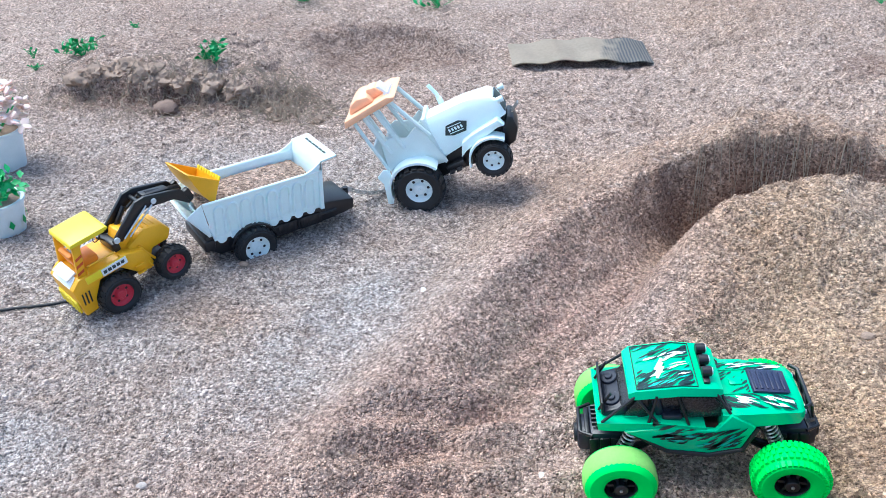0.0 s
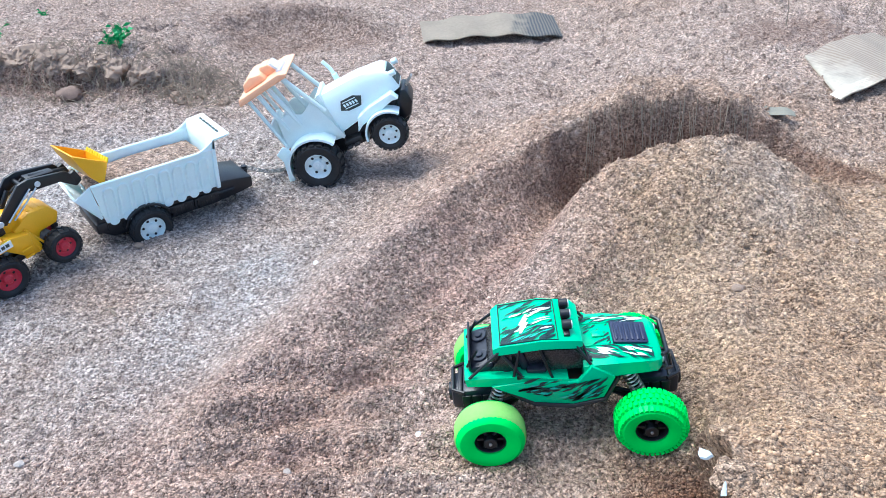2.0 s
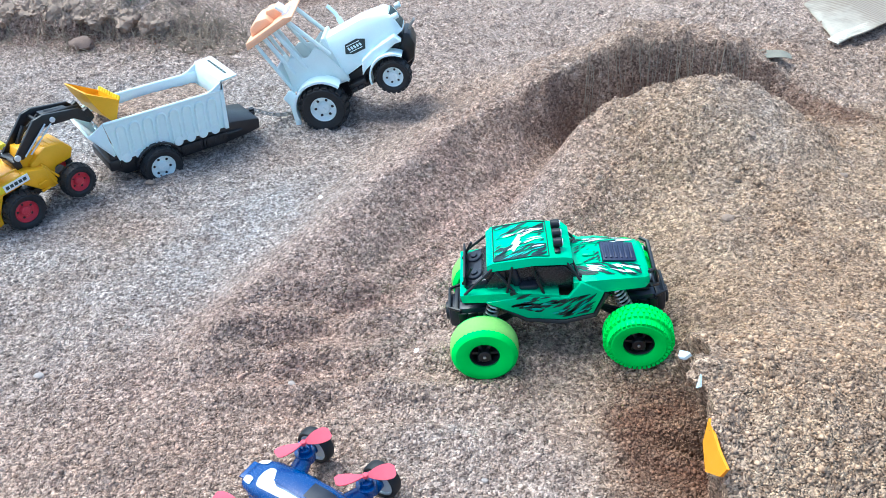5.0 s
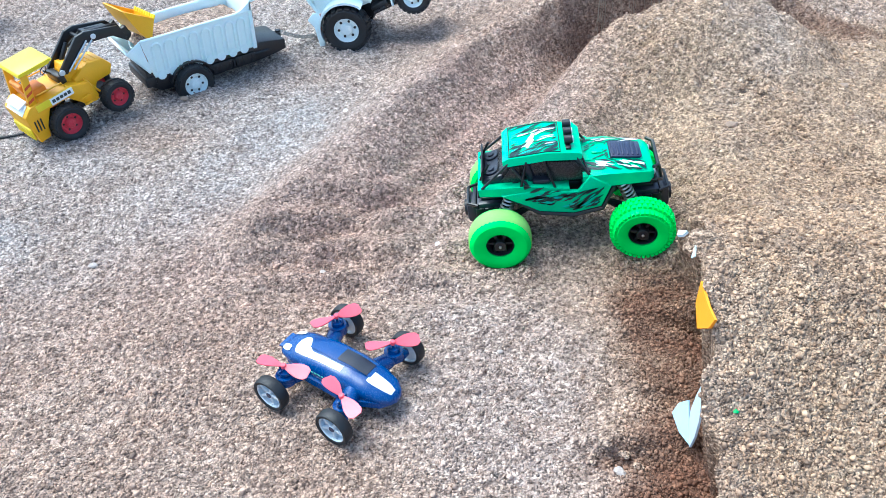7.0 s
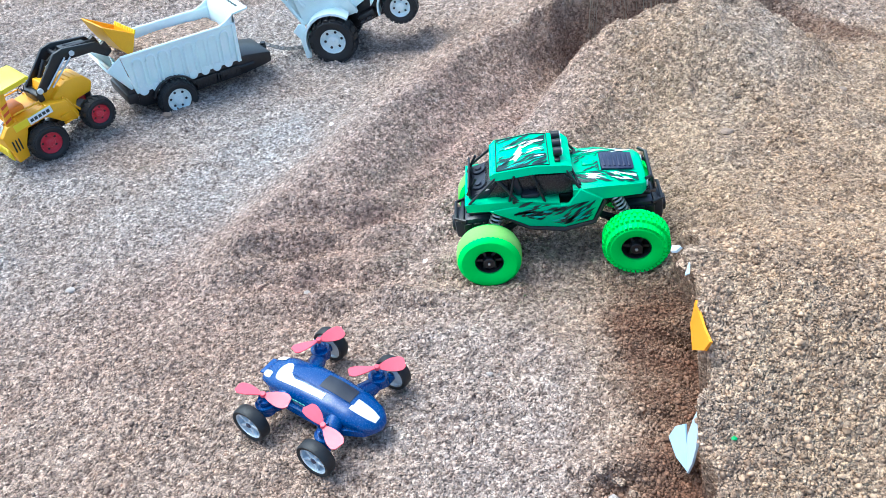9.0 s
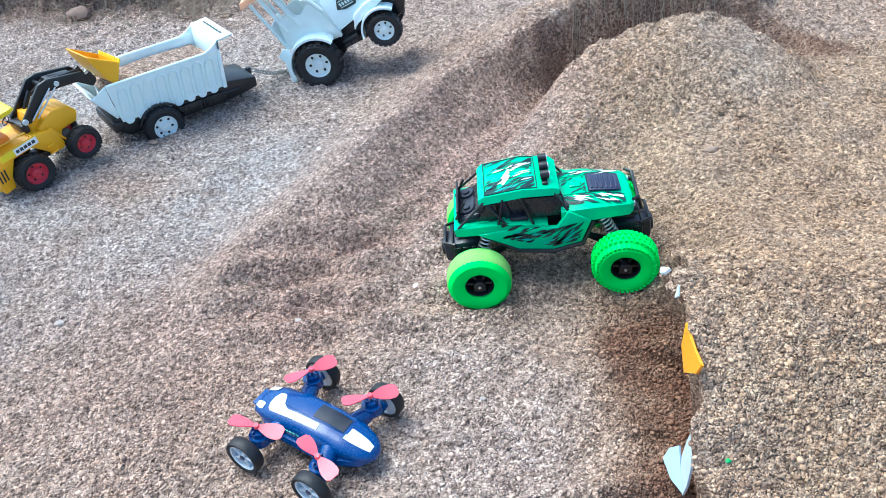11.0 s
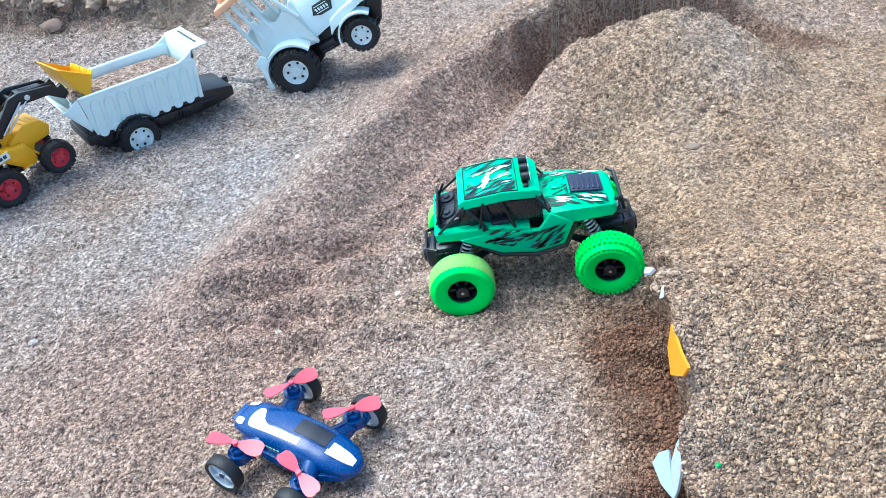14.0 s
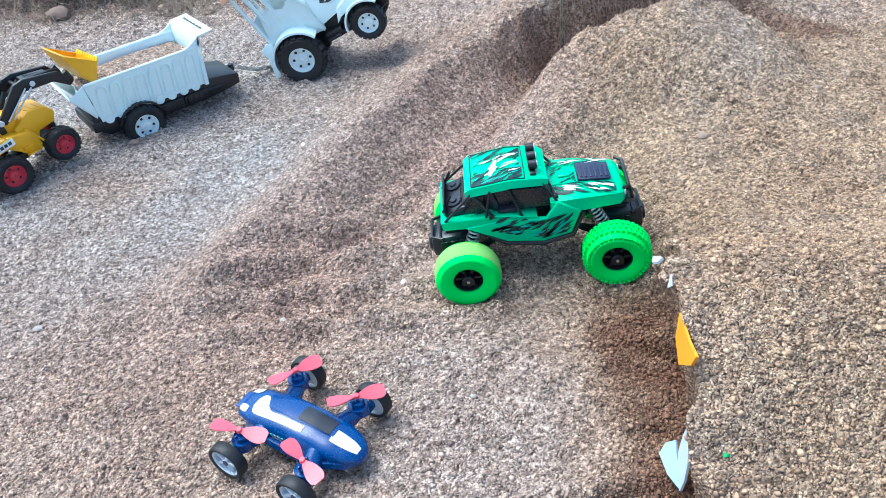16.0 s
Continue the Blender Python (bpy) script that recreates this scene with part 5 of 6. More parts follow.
# ---- white tractor, nose up ----
def tractor(m):
    t = thing("tractor", m, "white toy tractor with faded orange roof, nose tipped up", "toy tractor")
    RB, RF = 0.054, 0.039
    big, small = mesh_of("tyre", grained_tyre(RB, 0.04, RB * 0.5, 20, 0.005, rows=2, shoulder=0.2), RUBBER), mesh_of("tyre", grained_tyre(RF, 0.03, RF * 0.54, 20, 0.0035, rows=2, shoulder=0.2), RUBBER)
    for s in (1, -1):
        add_wheel(t, (mesh_of("wheel", [rod(0, 0, 0, 0.008, 0.02)], RIM_WHITE), big, mesh_of("rim", disc_rim(RB * 0.54, 0.017, s), RIM_WHITE)), pose(0, s * 0.06, 0, 0, 15, 0), "", mesh_of("rim_hole", rim_hole(RB * 0.54, 0.017, s), BLACK), RB * 0.34, 6)
        add_wheel(t, (mesh_of("wheel", [rod(0, 0, 0, 0.006, 0.016)], RIM_WHITE), small, mesh_of("rim", disc_rim(RF * 0.58, 0.013, s), RIM_WHITE)), pose(0.165, s * 0.052, -0.005, 0, 8, 0), "", mesh_of("rim_hole", rim_hole(RF * 0.58, 0.013, s), BLACK), RF * 0.365, 6)
    part("chassis", [prism([(-0.045, -0.014), (0.19, -0.016), (0.212, 0.01), (0.22, 0.05), (0.2, 0.056), (0.15, 0.03), (0.0, 0.03), (-0.045, 0.02)], -0.022, 0.022, 0.003), rod(0, 0, 0, 0.009, 0.1), rod(0.165, 0, -0.005, 0.008, 0.09),
                     box(0.04, 0.09, 0.016, 0.085, 0, 0.004, 0.003)] + [box(0.012, 0.02, 0.004, 0.075 + 0.016 * k, s * 0.048, 0.0, 0.001) for k in range(2) for s in (1, -1)], BLACK, t)
    part("front_weight", [prism([(0.19, -0.006), (0.216, 0.0), (0.232, 0.026), (0.232, 0.052), (0.222, 0.06), (0.195, 0.03)], -0.03, 0.03, 0.005)], BLACK, t)
    part("tow_hook", [tube([(0.23, -0.006, 0.054), (0.248, -0.006, 0.066), (0.248, 0.006, 0.066), (0.23, 0.006, 0.054)], 0.002)], CHAIN, t)
    hood = part("hood", [loft([[(0.07, -0.034, 0.03), (0.07, 0.034, 0.03), (0.068, 0.034, 0.1), (0.066, 0.022, 0.117), (0.066, -0.022, 0.117), (0.068, -0.034, 0.1)],
                               [(0.15, -0.034, 0.045), (0.15, 0.034, 0.045), (0.15, 0.034, 0.102), (0.15, 0.022, 0.12), (0.15, -0.022, 0.12), (0.15, -0.034, 0.102)],
                               [(0.212, -0.031, 0.062), (0.212, 0.031, 0.062), (0.208, 0.031, 0.1), (0.202, 0.02, 0.116), (0.202, -0.02, 0.116), (0.208, -0.031, 0.1)],
                               [(0.222, -0.028, 0.064), (0.222, 0.028, 0.064), (0.217, 0.028, 0.098), (0.211, 0.018, 0.11), (0.211, -0.018, 0.11), (0.217, -0.028, 0.098)]])], WHITE, t)
    part("grille", [prism([(0.2205, 0.068), (0.2235, 0.068), (0.2145, 0.106), (0.211, 0.106)], -0.024, 0.024, 0.0006)] + [box(0.002, 0.044, 0.002, 0.2225 - 0.0021 * k, 0, 0.072 + 0.007 * k, 0.0004) for k in range(5)], BARS, hood)
    for s in (1, -1):
        part("side_badge", [moved(sheet([(-0.022, -0.006), (-0.008, -0.012), (0.016, -0.012), (0.024, 0.004), (0.01, 0.011), (-0.014, 0.01)], 0.0007), pose(0.118, s * 0.0347, 0.08, 90 if s < 0 else -90, 0, 0) @ Matrix.Scale(1.15, 4))], BARS, hood)
        part("badge_print", [box(0.004, 0.0006, 0.007, 0.105 + 0.0066 * k, s * 0.0358, 0.0795, 0, ry=-14) for k in range(5)] + [box(0.03, 0.0006, 0.0016, 0.118, s * 0.0358, q, 0) for q in (0.0725, 0.0868)], WHITE, hood)
        part("front_fender", [moved(loft([[(r * math.cos(radians(a)), y, r * math.sin(radians(a))) for r, y in ((0.046, -0.016), (0.046, 0.016), (0.05, 0.016), (0.05, -0.016))] for a in range(40, 176, 9)]), pose(0.165, s * 0.048, -0.005)),
                              prism([(0.105, 0.02), (0.12, 0.03), (0.2, 0.052), (0.214, 0.05), (0.205, 0.068), (0.15, 0.06), (0.12, 0.05)], s * 0.03, s * 0.052, 0.003)], WHITE, t)
        part("rear_fender", [moved(loft([[(r * math.cos(radians(a)), y, r * math.sin(radians(a))) for r, y in ((0.058, -0.02), (0.058, 0.02), (0.063, 0.02), (0.063, -0.02))] for a in range(28, 186, 8)]), pose(0, s * 0.056, 0.0))], WHITE, t)
        part("rear_skirt", [prism([(-0.062, 0.0), (-0.056, 0.0), (-0.045, 0.052), (-0.055, 0.06), (-0.075, 0.05), (-0.07, 0.03), (-0.088, -0.03), (-0.098, -0.04), (-0.09, -0.046), (-0.078, -0.03)], s * 0.044, s * 0.05, 0.0012)], WHITE, t)
    # cabin frame with slats and posts
    part("cabin_floor", [prism([(-0.05, 0.03), (0.07, 0.02), (0.072, 0.05), (-0.04, 0.06)], -0.04, 0.04, 0.003)], IVORY, t)
    part("seat", [box(0.035, 0.04, 0.012, 0.0, 0, 0.075, 0.004), box(0.01, 0.04, 0.04, -0.02, 0, 0.095, 0.004, ry=-10)], IVORY, t)
    for s in (1, -1):
        y = s * 0.043
        side = part("side_panel", [prism([(-0.046, 0.05), (0.0, 0.062), (0.05, 0.05), (0.07, 0.02), (0.076, 0.024), (0.058, 0.1), (0.046, 0.118), (0.02, 0.104), (-0.01, 0.118), (-0.034, 0.11)], y - 0.0015, y + 0.0015, 0.0006)], IVORY, t)
        for (a, b), w in ((((-0.046, 0.055), (-0.062, 0.18)), 0.0042), (((-0.024, 0.085), (-0.038, 0.182)), 0.0052), (((0.006, 0.085), (-0.012, 0.184)), 0.0052), (((0.066, 0.09), (0.024, 0.19)), 0.005)):
            part("cabin_post", [tube([(a[0], y, a[1]), (b[0], y, b[1])], w)], IVORY, side)
    part("dashboard", [prism([(0.058, 0.05), (0.07, 0.05), (0.07, 0.124), (0.062, 0.124)], -0.036, 0.036, 0.0015)], IVORY, t)
    part("rear_wall", [prism([(-0.05, 0.05), (-0.044, 0.05), (-0.05, 0.11), (-0.056, 0.11)], -0.042, 0.042, 0.001)], IVORY, t)
    part("steering_wheel", [moved(lathe([(0.009, -0.0012), (0.011, 0), (0.009, 0.0012)], 20, "Z"), pose(0.044, 0, 0.108, 0, -30, 0)), tube([(0.044, 0, 0.108), (0.062, 0, 0.092)], 0.0018)], IVORY, t)
    part("exhaust_pipe", [tube([(0.1, 0.03, 0.11), (0.098, 0.034, 0.14), (0.09, 0.035, 0.162)], 0.0042, 10), rod(0.1, 0.03, 0.12, 0.006, 0.02, "Z")], WHITE, t)
    for s in (1, -1):
        part("front_lamp", [rod(0.224, s * 0.032, 0.098, 0.006, 0.012, "X")], WHITE, hood)
    roof = part("roof", [prism([(-0.078, 0.17), (0.04, 0.17), (0.048, 0.176), (0.03, 0.184), (-0.07, 0.184)], -0.055, 0.055, 0.003),
                         prism([(-0.06, 0.183), (0.0, 0.183), (-0.006, 0.2), (-0.03, 0.206), (-0.05, 0.2)], -0.036, 0.036, 0.005),
                         prism([(-0.02, 0.183), (0.022, 0.183), (0.012, 0.204), (-0.006, 0.208)], -0.018, 0.018, 0.004)], PEACH, t)
    roof.matrix_basis = Matrix.Translation((-0.02, 0, 0.186)) @ pose(0, 0, 0, 0, -7, 0) @ Matrix.Translation((0.016, 0, -0.174))
    part("roof_sign", [prism([(0.03, 0.18), (0.036, 0.18), (0.026, 0.206), (0.02, 0.206)], -0.034, -0.002, 0.001), box(0.012, 0.05, 0.008, 0.03, -0.01, 0.184, 0.002)], DECAL_WHITE, roof)
    part("hitch", [box(0.02, 0.03, 0.012, -0.058, 0, -0.005, 0.002), rod(-0.07, 0, -0.005, 0.005, 0.014, "Z")], BLACK, t)
    return t


TRUCK_AT = (0.312, 1.276)
WHEELS = [at_ground(TRUCK_AT[0] + dx, TRUCK_AT[1] + dy) for dx in (-0.105, 0.105) for dy in (-0.078, 0.078)]
rear, front = (WHEELS[0] + WHEELS[1]) / 2, (WHEELS[2] + WHEELS[3]) / 2
truck = monster_truck(pose(*TRUCK_AT, (rear + front) / 2 - 0.004, 0, -math.degrees(math.atan2(front - rear, 0.21)), 0.0))
drone_car = flying_car(pose(-0.004, 0.94, at_ground(0, 0.94) - 0.002, 0, 0, -31))
loader = wheel_loader(pose(-0.63, 1.583, 0.0, 0, -8.5, 50.8))
load_trailer = trailer(pose(-0.455, 1.788, -0.026, 0, 0, 39))
white_tractor = tractor(pose(-0.125, 2.012, 0.039, 0, -26, 0))


# ---- what lies round the toys ----
def lump_mesh(name, mat, radius, squash, seed, rough=0.25, sub=2):
    bm = bmesh.new()
    bmesh.ops.create_icosphere(bm, subdivisions=sub, radius=1)
    for v in bm.verts:
        n = noise.noise(v.co * 1.3 + Vector((seed * 3.1, seed, 0))) * rough + noise.noise(v.co * 3.7 + Vector((0, seed * 2.3, seed))) * rough * 0.5
        if sub > 3:
            n += noise.noise(v.co * 8 + Vector((seed, seed * 4.1, 0))) * rough * 0.3 - 0.35 * rough * math.exp(-((noise.noise(v.co * 2.6 + Vector((seed * 7.7, 0, 0))) / 0.06) ** 2))
        v.co = v.co * (1 + n)
        v.co.z *= squash
        v.co *= radius
    return mesh_of(name, [bm], mat, flat=rough > 0.3 and sub < 4)


def leaning(points, thick, out=0.0):
    """A thin plate through a ring of points in space, set out from the broken edge."""
    bm = bmesh.new()
    points = [(x - 0.235 * out, y - 0.61 * out, z + 0.64 * out) for x, y, z in points]
    f = bm.faces.new([bm.verts.new(p) for p in points])
    bmesh.ops.triangulate(bm, faces=[f])
    bmesh.ops.recalc_face_normals(bm, faces=bm.faces)
    bmesh.ops.solidify(bm, geom=bm.faces[:], thickness=thick)
    return bm


# sand carried in the trailer
rng = np.random.default_rng(5)
bm = bmesh.new()
cells = {}
for i in range(45):
    for j in range(29):
        u, v = i / 44, j / 28
        x, y = -0.082 + 0.224 * u, -0.0535 + 0.107 * v
        heap = 0.14 + 0.012 * math.sin(math.pi * u) * math.sin(math.pi * v) + 0.004 * noise.noise(Vector((x * 40, y * 40, 1))) + 0.002 * noise.noise(Vector((x * 160, y * 160, 2)))
        if i in (0, 44) or j in (0, 28):
            heap -= 0.012
        cells[i, j] = bm.verts.new((x, y, heap))
for i in range(44):
    for j in range(28):
        bm.faces.new((cells[i, j], cells[i + 1, j], cells[i + 1, j + 1], cells[i, j + 1]))
rim_low = [bm.verts.new((x, y, 0.09)) for x, y in ((-0.074, -0.047), (0.138, -0.047), (0.138, 0.047), (-0.074, 0.047))]
bm.faces.new(rim_low)
lone("sand_load", [bm], SAND, load_trailer.matrix_basis.copy(), "heap of reddish sand filling the white trailer", "sand")

# tow chain between trailer and tractor
start = load_trailer.matrix_basis @ Vector((0.232, 0, 0.066))
end = white_tractor.matrix_basis @ Vector((-0.072, 0, -0.006))
chain = thing("tow_chain", Matrix.Identity(4), "twisted grey tow cord between trailer and tractor", "chain")
link = mesh_of("link", [moved(lathe([(0.0052 + 0.0013 * math.cos(a), 0.0013 * math.sin(a)) for a in [k * math.pi / 3 for k in range(6)]], 14, "Z"), Matrix.Diagonal((1.35, 0.8, 1, 1)))], CHAIN)
count = int((end - start).length / 0.0085)
for k in range(count + 1):
    f = k / count
    p = start.lerp(end, f) - Vector((0, 0, 0.012 * math.sin(math.pi * f)))
    p.z = max(p.z, at_ground(p.x, p.y) + 0.004)
    d = (end - start).normalized()
    turn = d.to_track_quat("X", "Z").to_matrix().to_4x4()
    part("link", link, None, chain, at=Matrix.Translation(p) @ turn @ pose(0, 0, 0, 90 * (k % 2) + 20, 0, 0))

# black cable that leaves the loader
line = [(-0.678, 1.556, 0.03), (-0.69, 1.56, 0.012), (-0.71, 1.562, None), (-0.74, 1.55, None), (-0.77, 1.543, None), (-0.82, 1.53, None), (-0.9, 1.5, None), (-1.05, 1.42, None), (-1.25, 1.36, None)]
pts = []
for a, b in zip(line, line[1:]):
    for k in range(4):
        x, y = a[0] + (b[0] - a[0]) * k / 4, a[1] + (b[1] - a[1]) * k / 4
        g = at_ground(x, y) + 0.0025
        pts.append((x, y, g if a[2] is None else max(g, a[2] + ((b[2] if b[2] is not None else 0.003) - a[2]) * k / 4)))
lone("remote_cable", [tube(pts, 0.0026, 8)], RUBBER, Matrix.Identity(4), "thin black cable trailing from the loader over sand", "cable")


# pieces of cardboard on the far sand
def cardboard(name, colour, dark, dark_from):
    m = material(name, colour, 0.85, spread=0.14, scale=14, dust=0.06, bump=0.4, bump_scale=250)
    n, l = m.node_tree.nodes, m.node_tree.links
    b = n["Principled BSDF"]
    old = b.inputs["Base Color"].links[0].from_socket
    co, wave, mix = n.new("ShaderNodeTexCoord"), n.new("ShaderNodeTexWave"), n.new("ShaderNodeMix")
    wave.inputs["Scale"].default_value, wave.inputs["Distortion"].default_value, wave.inputs["Detail"].default_value = 34, 2.5, 3
    l.new(co.outputs["Object"], wave.inputs["Vector"])
    sep, edge, spots = n.new("ShaderNodeSeparateXYZ"), n.new("ShaderNodeMapRange"), n.new("ShaderNodeTexNoise")
    l.new(co.outputs["Object"], sep.inputs[0])
    spots.inputs["Scale"].default_value = 22
    l.new(co.outputs["Object"], spots.inputs["Vector"])
    add = n.new("ShaderNodeMath")
    add.operation = "MULTIPLY_ADD"
    add.inputs[1].default_value = 0.16
    l.new(spots.outputs["Fac"], add.inputs[0]), l.new(sep.outputs["X"], add.inputs[2])
    edge.inputs["From Min"].default_value, edge.inputs["From Max"].default_value = dark_from, dark_from + 0.05
    l.new(add.outputs[0], edge.inputs["Value"])
    mul = n.new("ShaderNodeMath")
    mul.operation = "MULTIPLY"
    soft = n.new("ShaderNodeMapRange")
    soft.inputs["To Min"].default_value, soft.inputs["To Max"].default_value = 0.45, 0.9
    l.new(wave.outputs["Fac"], soft.inputs["Value"]), l.new(edge.outputs[0], mul.inputs[0]), l.new(soft.outputs[0], mul.inputs[1])
    mix.data_type = "RGBA"
    mix.inputs["B"].default_value = (*dark, 1)
    l.new(mul.outputs[0], mix.inputs["Factor"]), l.new(old, mix.inputs["A"]), l.new(mix.outputs["Result"], b.inputs["Base Color"])
    return m


def bent_board(w, d, arch, ripple, flute, skew=0.0):
    """A cardboard strip, arched along x, of two liners with a fluted core showing at the front edge."""
    n, m_ = 40, 10
    out = []
    for lift, thick in ((0.0, 0.0009), (0.0035, 0.0009)):
        bm = bmesh.new()
        g = [[bm.verts.new(((i / n - 0.5) * w + skew * j / m_ * (1 - i / n), (j / m_ - 0.5) * d, lift + arch * (1 - (2 * i / n - 1) ** 2) + ripple * math.sin(i * 0.55 + j * 0.15) + 0.01 * (j / m_) * (i / n))) for j in range(m_ + 1)] for i in range(n + 1)]
        for i in range(n):
            for j in range(m_):
                bm.faces.new((g[i][j], g[i + 1][j], g[i + 1][j + 1], g[i][j + 1]))
        bmesh.ops.solidify(bm, geom=bm.faces[:], thickness=thick)
        out.append(bm)
    bm = bmesh.new()
    k = int(w / flute) * 4
    rows = []
    for i in range(k + 1):
        u = i / k
        z = arch * (1 - (2 * u - 1) ** 2) + ripple * math.sin(u * n * 0.55) + 0.0018 + 0.0015 * math.sin(i * math.pi / 2)
        rows.append([bm.verts.new(((u - 0.5) * w, -d / 2 + dy, z)) for dy in (0.0005, 0.03)])
    for r, s in zip(rows, rows[1:]):
        bm.faces.new((r[0], s[0], s[1], r[1]))
    out.append(bm)
    return out


GREY_BOARD = cardboard("grey_cardboard", (0.5, 0.43, 0.345), (0.1, 0.12, 0.15), 0.15)
PALE_BOARD = cardboard("pale_cardboard", (0.74, 0.68, 0.58), (0.42, 0.33, 0.26), -0.02)
lone("cardboard_strip", bent_board(0.41, 0.15, 0.014, 0.004, 0.008), GREY_BOARD, pose(0.265, 2.83, at_ground(0.265, 2.83) + 0.012, 3, 0, 6), "weathered grey cardboard strip, arched, lying on sand", "cardboard")
lone("cardboard_sheet", bent_board(0.372, 0.2, 0.02, 0.002, 0.008, 0.11), PALE_BOARD, pose(1.1, 2.26, at_ground(1.1, 2.26) + 0.004, 2, 0, 29), "pale cream cardboard sheet, bent, lying on sand", "cardboard")

# what sticks out of the tunnel's broken edge
lone("orange_card", [leaning([(0.427, 0.94, 0.18), (0.425, 0.935, 0.151), (0.424, 0.91, 0.136), (0.424, 0.876, 0.17), (0.426, 0.871, 0.187), (0.427, 0.9, 0.179)], 0.003, 0.03)], ORANGE, Matrix.Identity(4), "torn orange card sticking out of the sand edge", "card")
white = thing("white_card", Matrix.Identity(4), "torn white card leaning at the broken sand edge", "card")
part("upright_piece", [leaning([(0.426, 0.862, 0.1), (0.425, 0.85, 0.086), (0.4245, 0.841, 0.06), (0.4235, 0.839, 0.034), (0.423, 0.845, 0.008), (0.424, 0.866, 0.012), (0.425, 0.874, 0.04), (0.4255, 0.87, 0.07)], 0.0025, 0.02)], CARD_WHITE, white)
part("folded_flap", [leaning([(0.4245, 0.888, 0.04), (0.4185, 0.9, 0.02), (0.412, 0.897, 0.006), (0.415, 0.868, 0.006), (0.4225, 0.848, 0.008)], 0.0022, 0.02)], CARD_BLUE, white, "pale blue-white folded flap")
lone("plaster_chip", [leaning([(0.428, 1.066, 0.155), (0.433, 1.05, 0.166), (0.43, 1.036, 0.176), (0.426, 1.04, 0.166), (0.421, 1.046, 0.161), (0.425, 1.058, 0.152)], 0.003, 0.01)], CARD_WHITE, Matrix.Identity(4), "white chip at the tunnel mouth in damp soil", "chip")
lone("paper_strip", [leaning([(0.434, 1.02, 0.183), (0.434, 1.008, 0.18), (0.43, 0.997, 0.184), (0.428, 0.985, 0.178), (0.426, 0.99, 0.171), (0.429, 1.0, 0.175), (0.43, 1.012, 0.172)], 0.0015, 0.03)], CARD_WHITE, Matrix.Identity(4), "torn white paper scrap along the sand edge", "paper")


# clod on the broken edge
lone("sand_clod", lump_mesh("sand_clod", SAND, 0.024, 0.75, 4, 0.32, 3), None, pose(0.436, 0.99, at_ground(0.455, 0.985) - 0.01), "rounded clod of sand at the broken edge", "clod")


# plants and dry growth
def leafy_tuft(x, y, size, leaves, seed, label, spread=0.8):
    r = random.Random(seed)
    z = at_ground(x, y)
    t = thing("weed", pose(x, y, z), label, "plant", "green weeds")
    stems, blades = [], []
    for k in range(leaves):
        a, up = r.uniform(0, 360), r.uniform(15, 75)
        d = Vector((math.cos(radians(a)) * math.cos(radians(up)) * spread, math.sin(radians(a)) * math.cos(radians(up)) * spread, math.sin(radians(up))))
        tip = d * size * r.uniform(0.6, 1.1)
        stems.append(tube([(0, 0, -0.004), tip * 0.5 + Vector((0, 0, 0.003)), tip], 0.0014, 5, 0.0006))
        w = size * r.uniform(0.06, 0.11)
        side = d.cross(Vector((0, 0, 1))).normalized() * w
        for f in (0.4, 0.6, 0.75, 0.9, 1.0):
            base, end = tip * f, tip * f + Vector((r.uniform(-1, 1), r.uniform(-1, 1), r.uniform(0.0, 0.8))).normalized() * size * r.uniform(0.25, 0.45)
            side = (end - base).cross(Vector((r.uniform(-1, 1), r.uniform(-1, 1), 0.3))).normalized() * w
            mid = base.lerp(end, 0.5) + Vector((0, 0, 0.002))
            bm = bmesh.new()
            v = [bm.verts.new(p) for p in (base, mid + side, end, mid - side)]
            c = bm.verts.new(mid + Vector((0, 0, w * 0.25)))
            for i in range(4):
                bm.faces.new((v[i], v[(i + 1) % 4], c))
            blades.append(bm)
    part("stem", stems, LEAF, t)
    part("leaves", blades, LEAF, t)
    return t


leafy_tuft(-0.735, 2.54, 0.06, 16, 1, "small bright green weed on the earth lump")
leafy_tuft(-1.19, 2.72, 0.07, 14, 2, "sprawling green weed on sandy ground", 1.1)
leafy_tuft(-1.35, 2.73, 0.03, 6, 3, "tiny green seedling on sandy ground")
leafy_tuft(-1.3, 2.64, 0.025, 6, 4, "tiny green seedling on sandy ground")
leafy_tuft(-1.13, 2.98, 0.03, 4, 5, "tiny green sprig on sandy ground")
leafy_tuft(-0.66, 3.35, 0.07, 14, 6, "low green weed on far sand", 1.4)
leafy_tuft(-0.19, 3.33, 0.08, 12, 7, "low green weed on far sand", 1.6)
leafy_tuft(1.185, 3.06, 0.025, 6, 8, "tiny green seedling on far sand")

r = random.Random(11)
roots = []
for k in range(420):
    if k < 210:
        x, y = r.gauss(-0.84, 0.17), r.gauss(2.42, 0.055)
    else:
        x, y = r.gauss(-0.52, 0.07), r.gauss(2.42, 0.06)
    a, L = r.uniform(0, 2 * math.pi), r.uniform(0.02, 0.09)
    pts = []
    for i in range(5):
        px, py = x + math.cos(a) * L * i / 4, y + math.sin(a) * L * i / 4
        a += r.uniform(-0.5, 0.5)
        pts.append((px, py, at_ground(px, py) + 0.002 + r.uniform(0, 0.03) * math.sin(i * math.pi / 4)))
    roots.append(tube(pts, r.uniform(0.0007, 0.0019), 4, 0.0004))
lone("dry_roots", roots, STRAW, Matrix.Identity(4), "tangle of dry brown roots and grass on earth", "dry grass", kind="stuff")
dark_clods = [lump_mesh("earth_clod", EARTH, 1, 0.8, k, 0.5, 4) for k in range(4)]
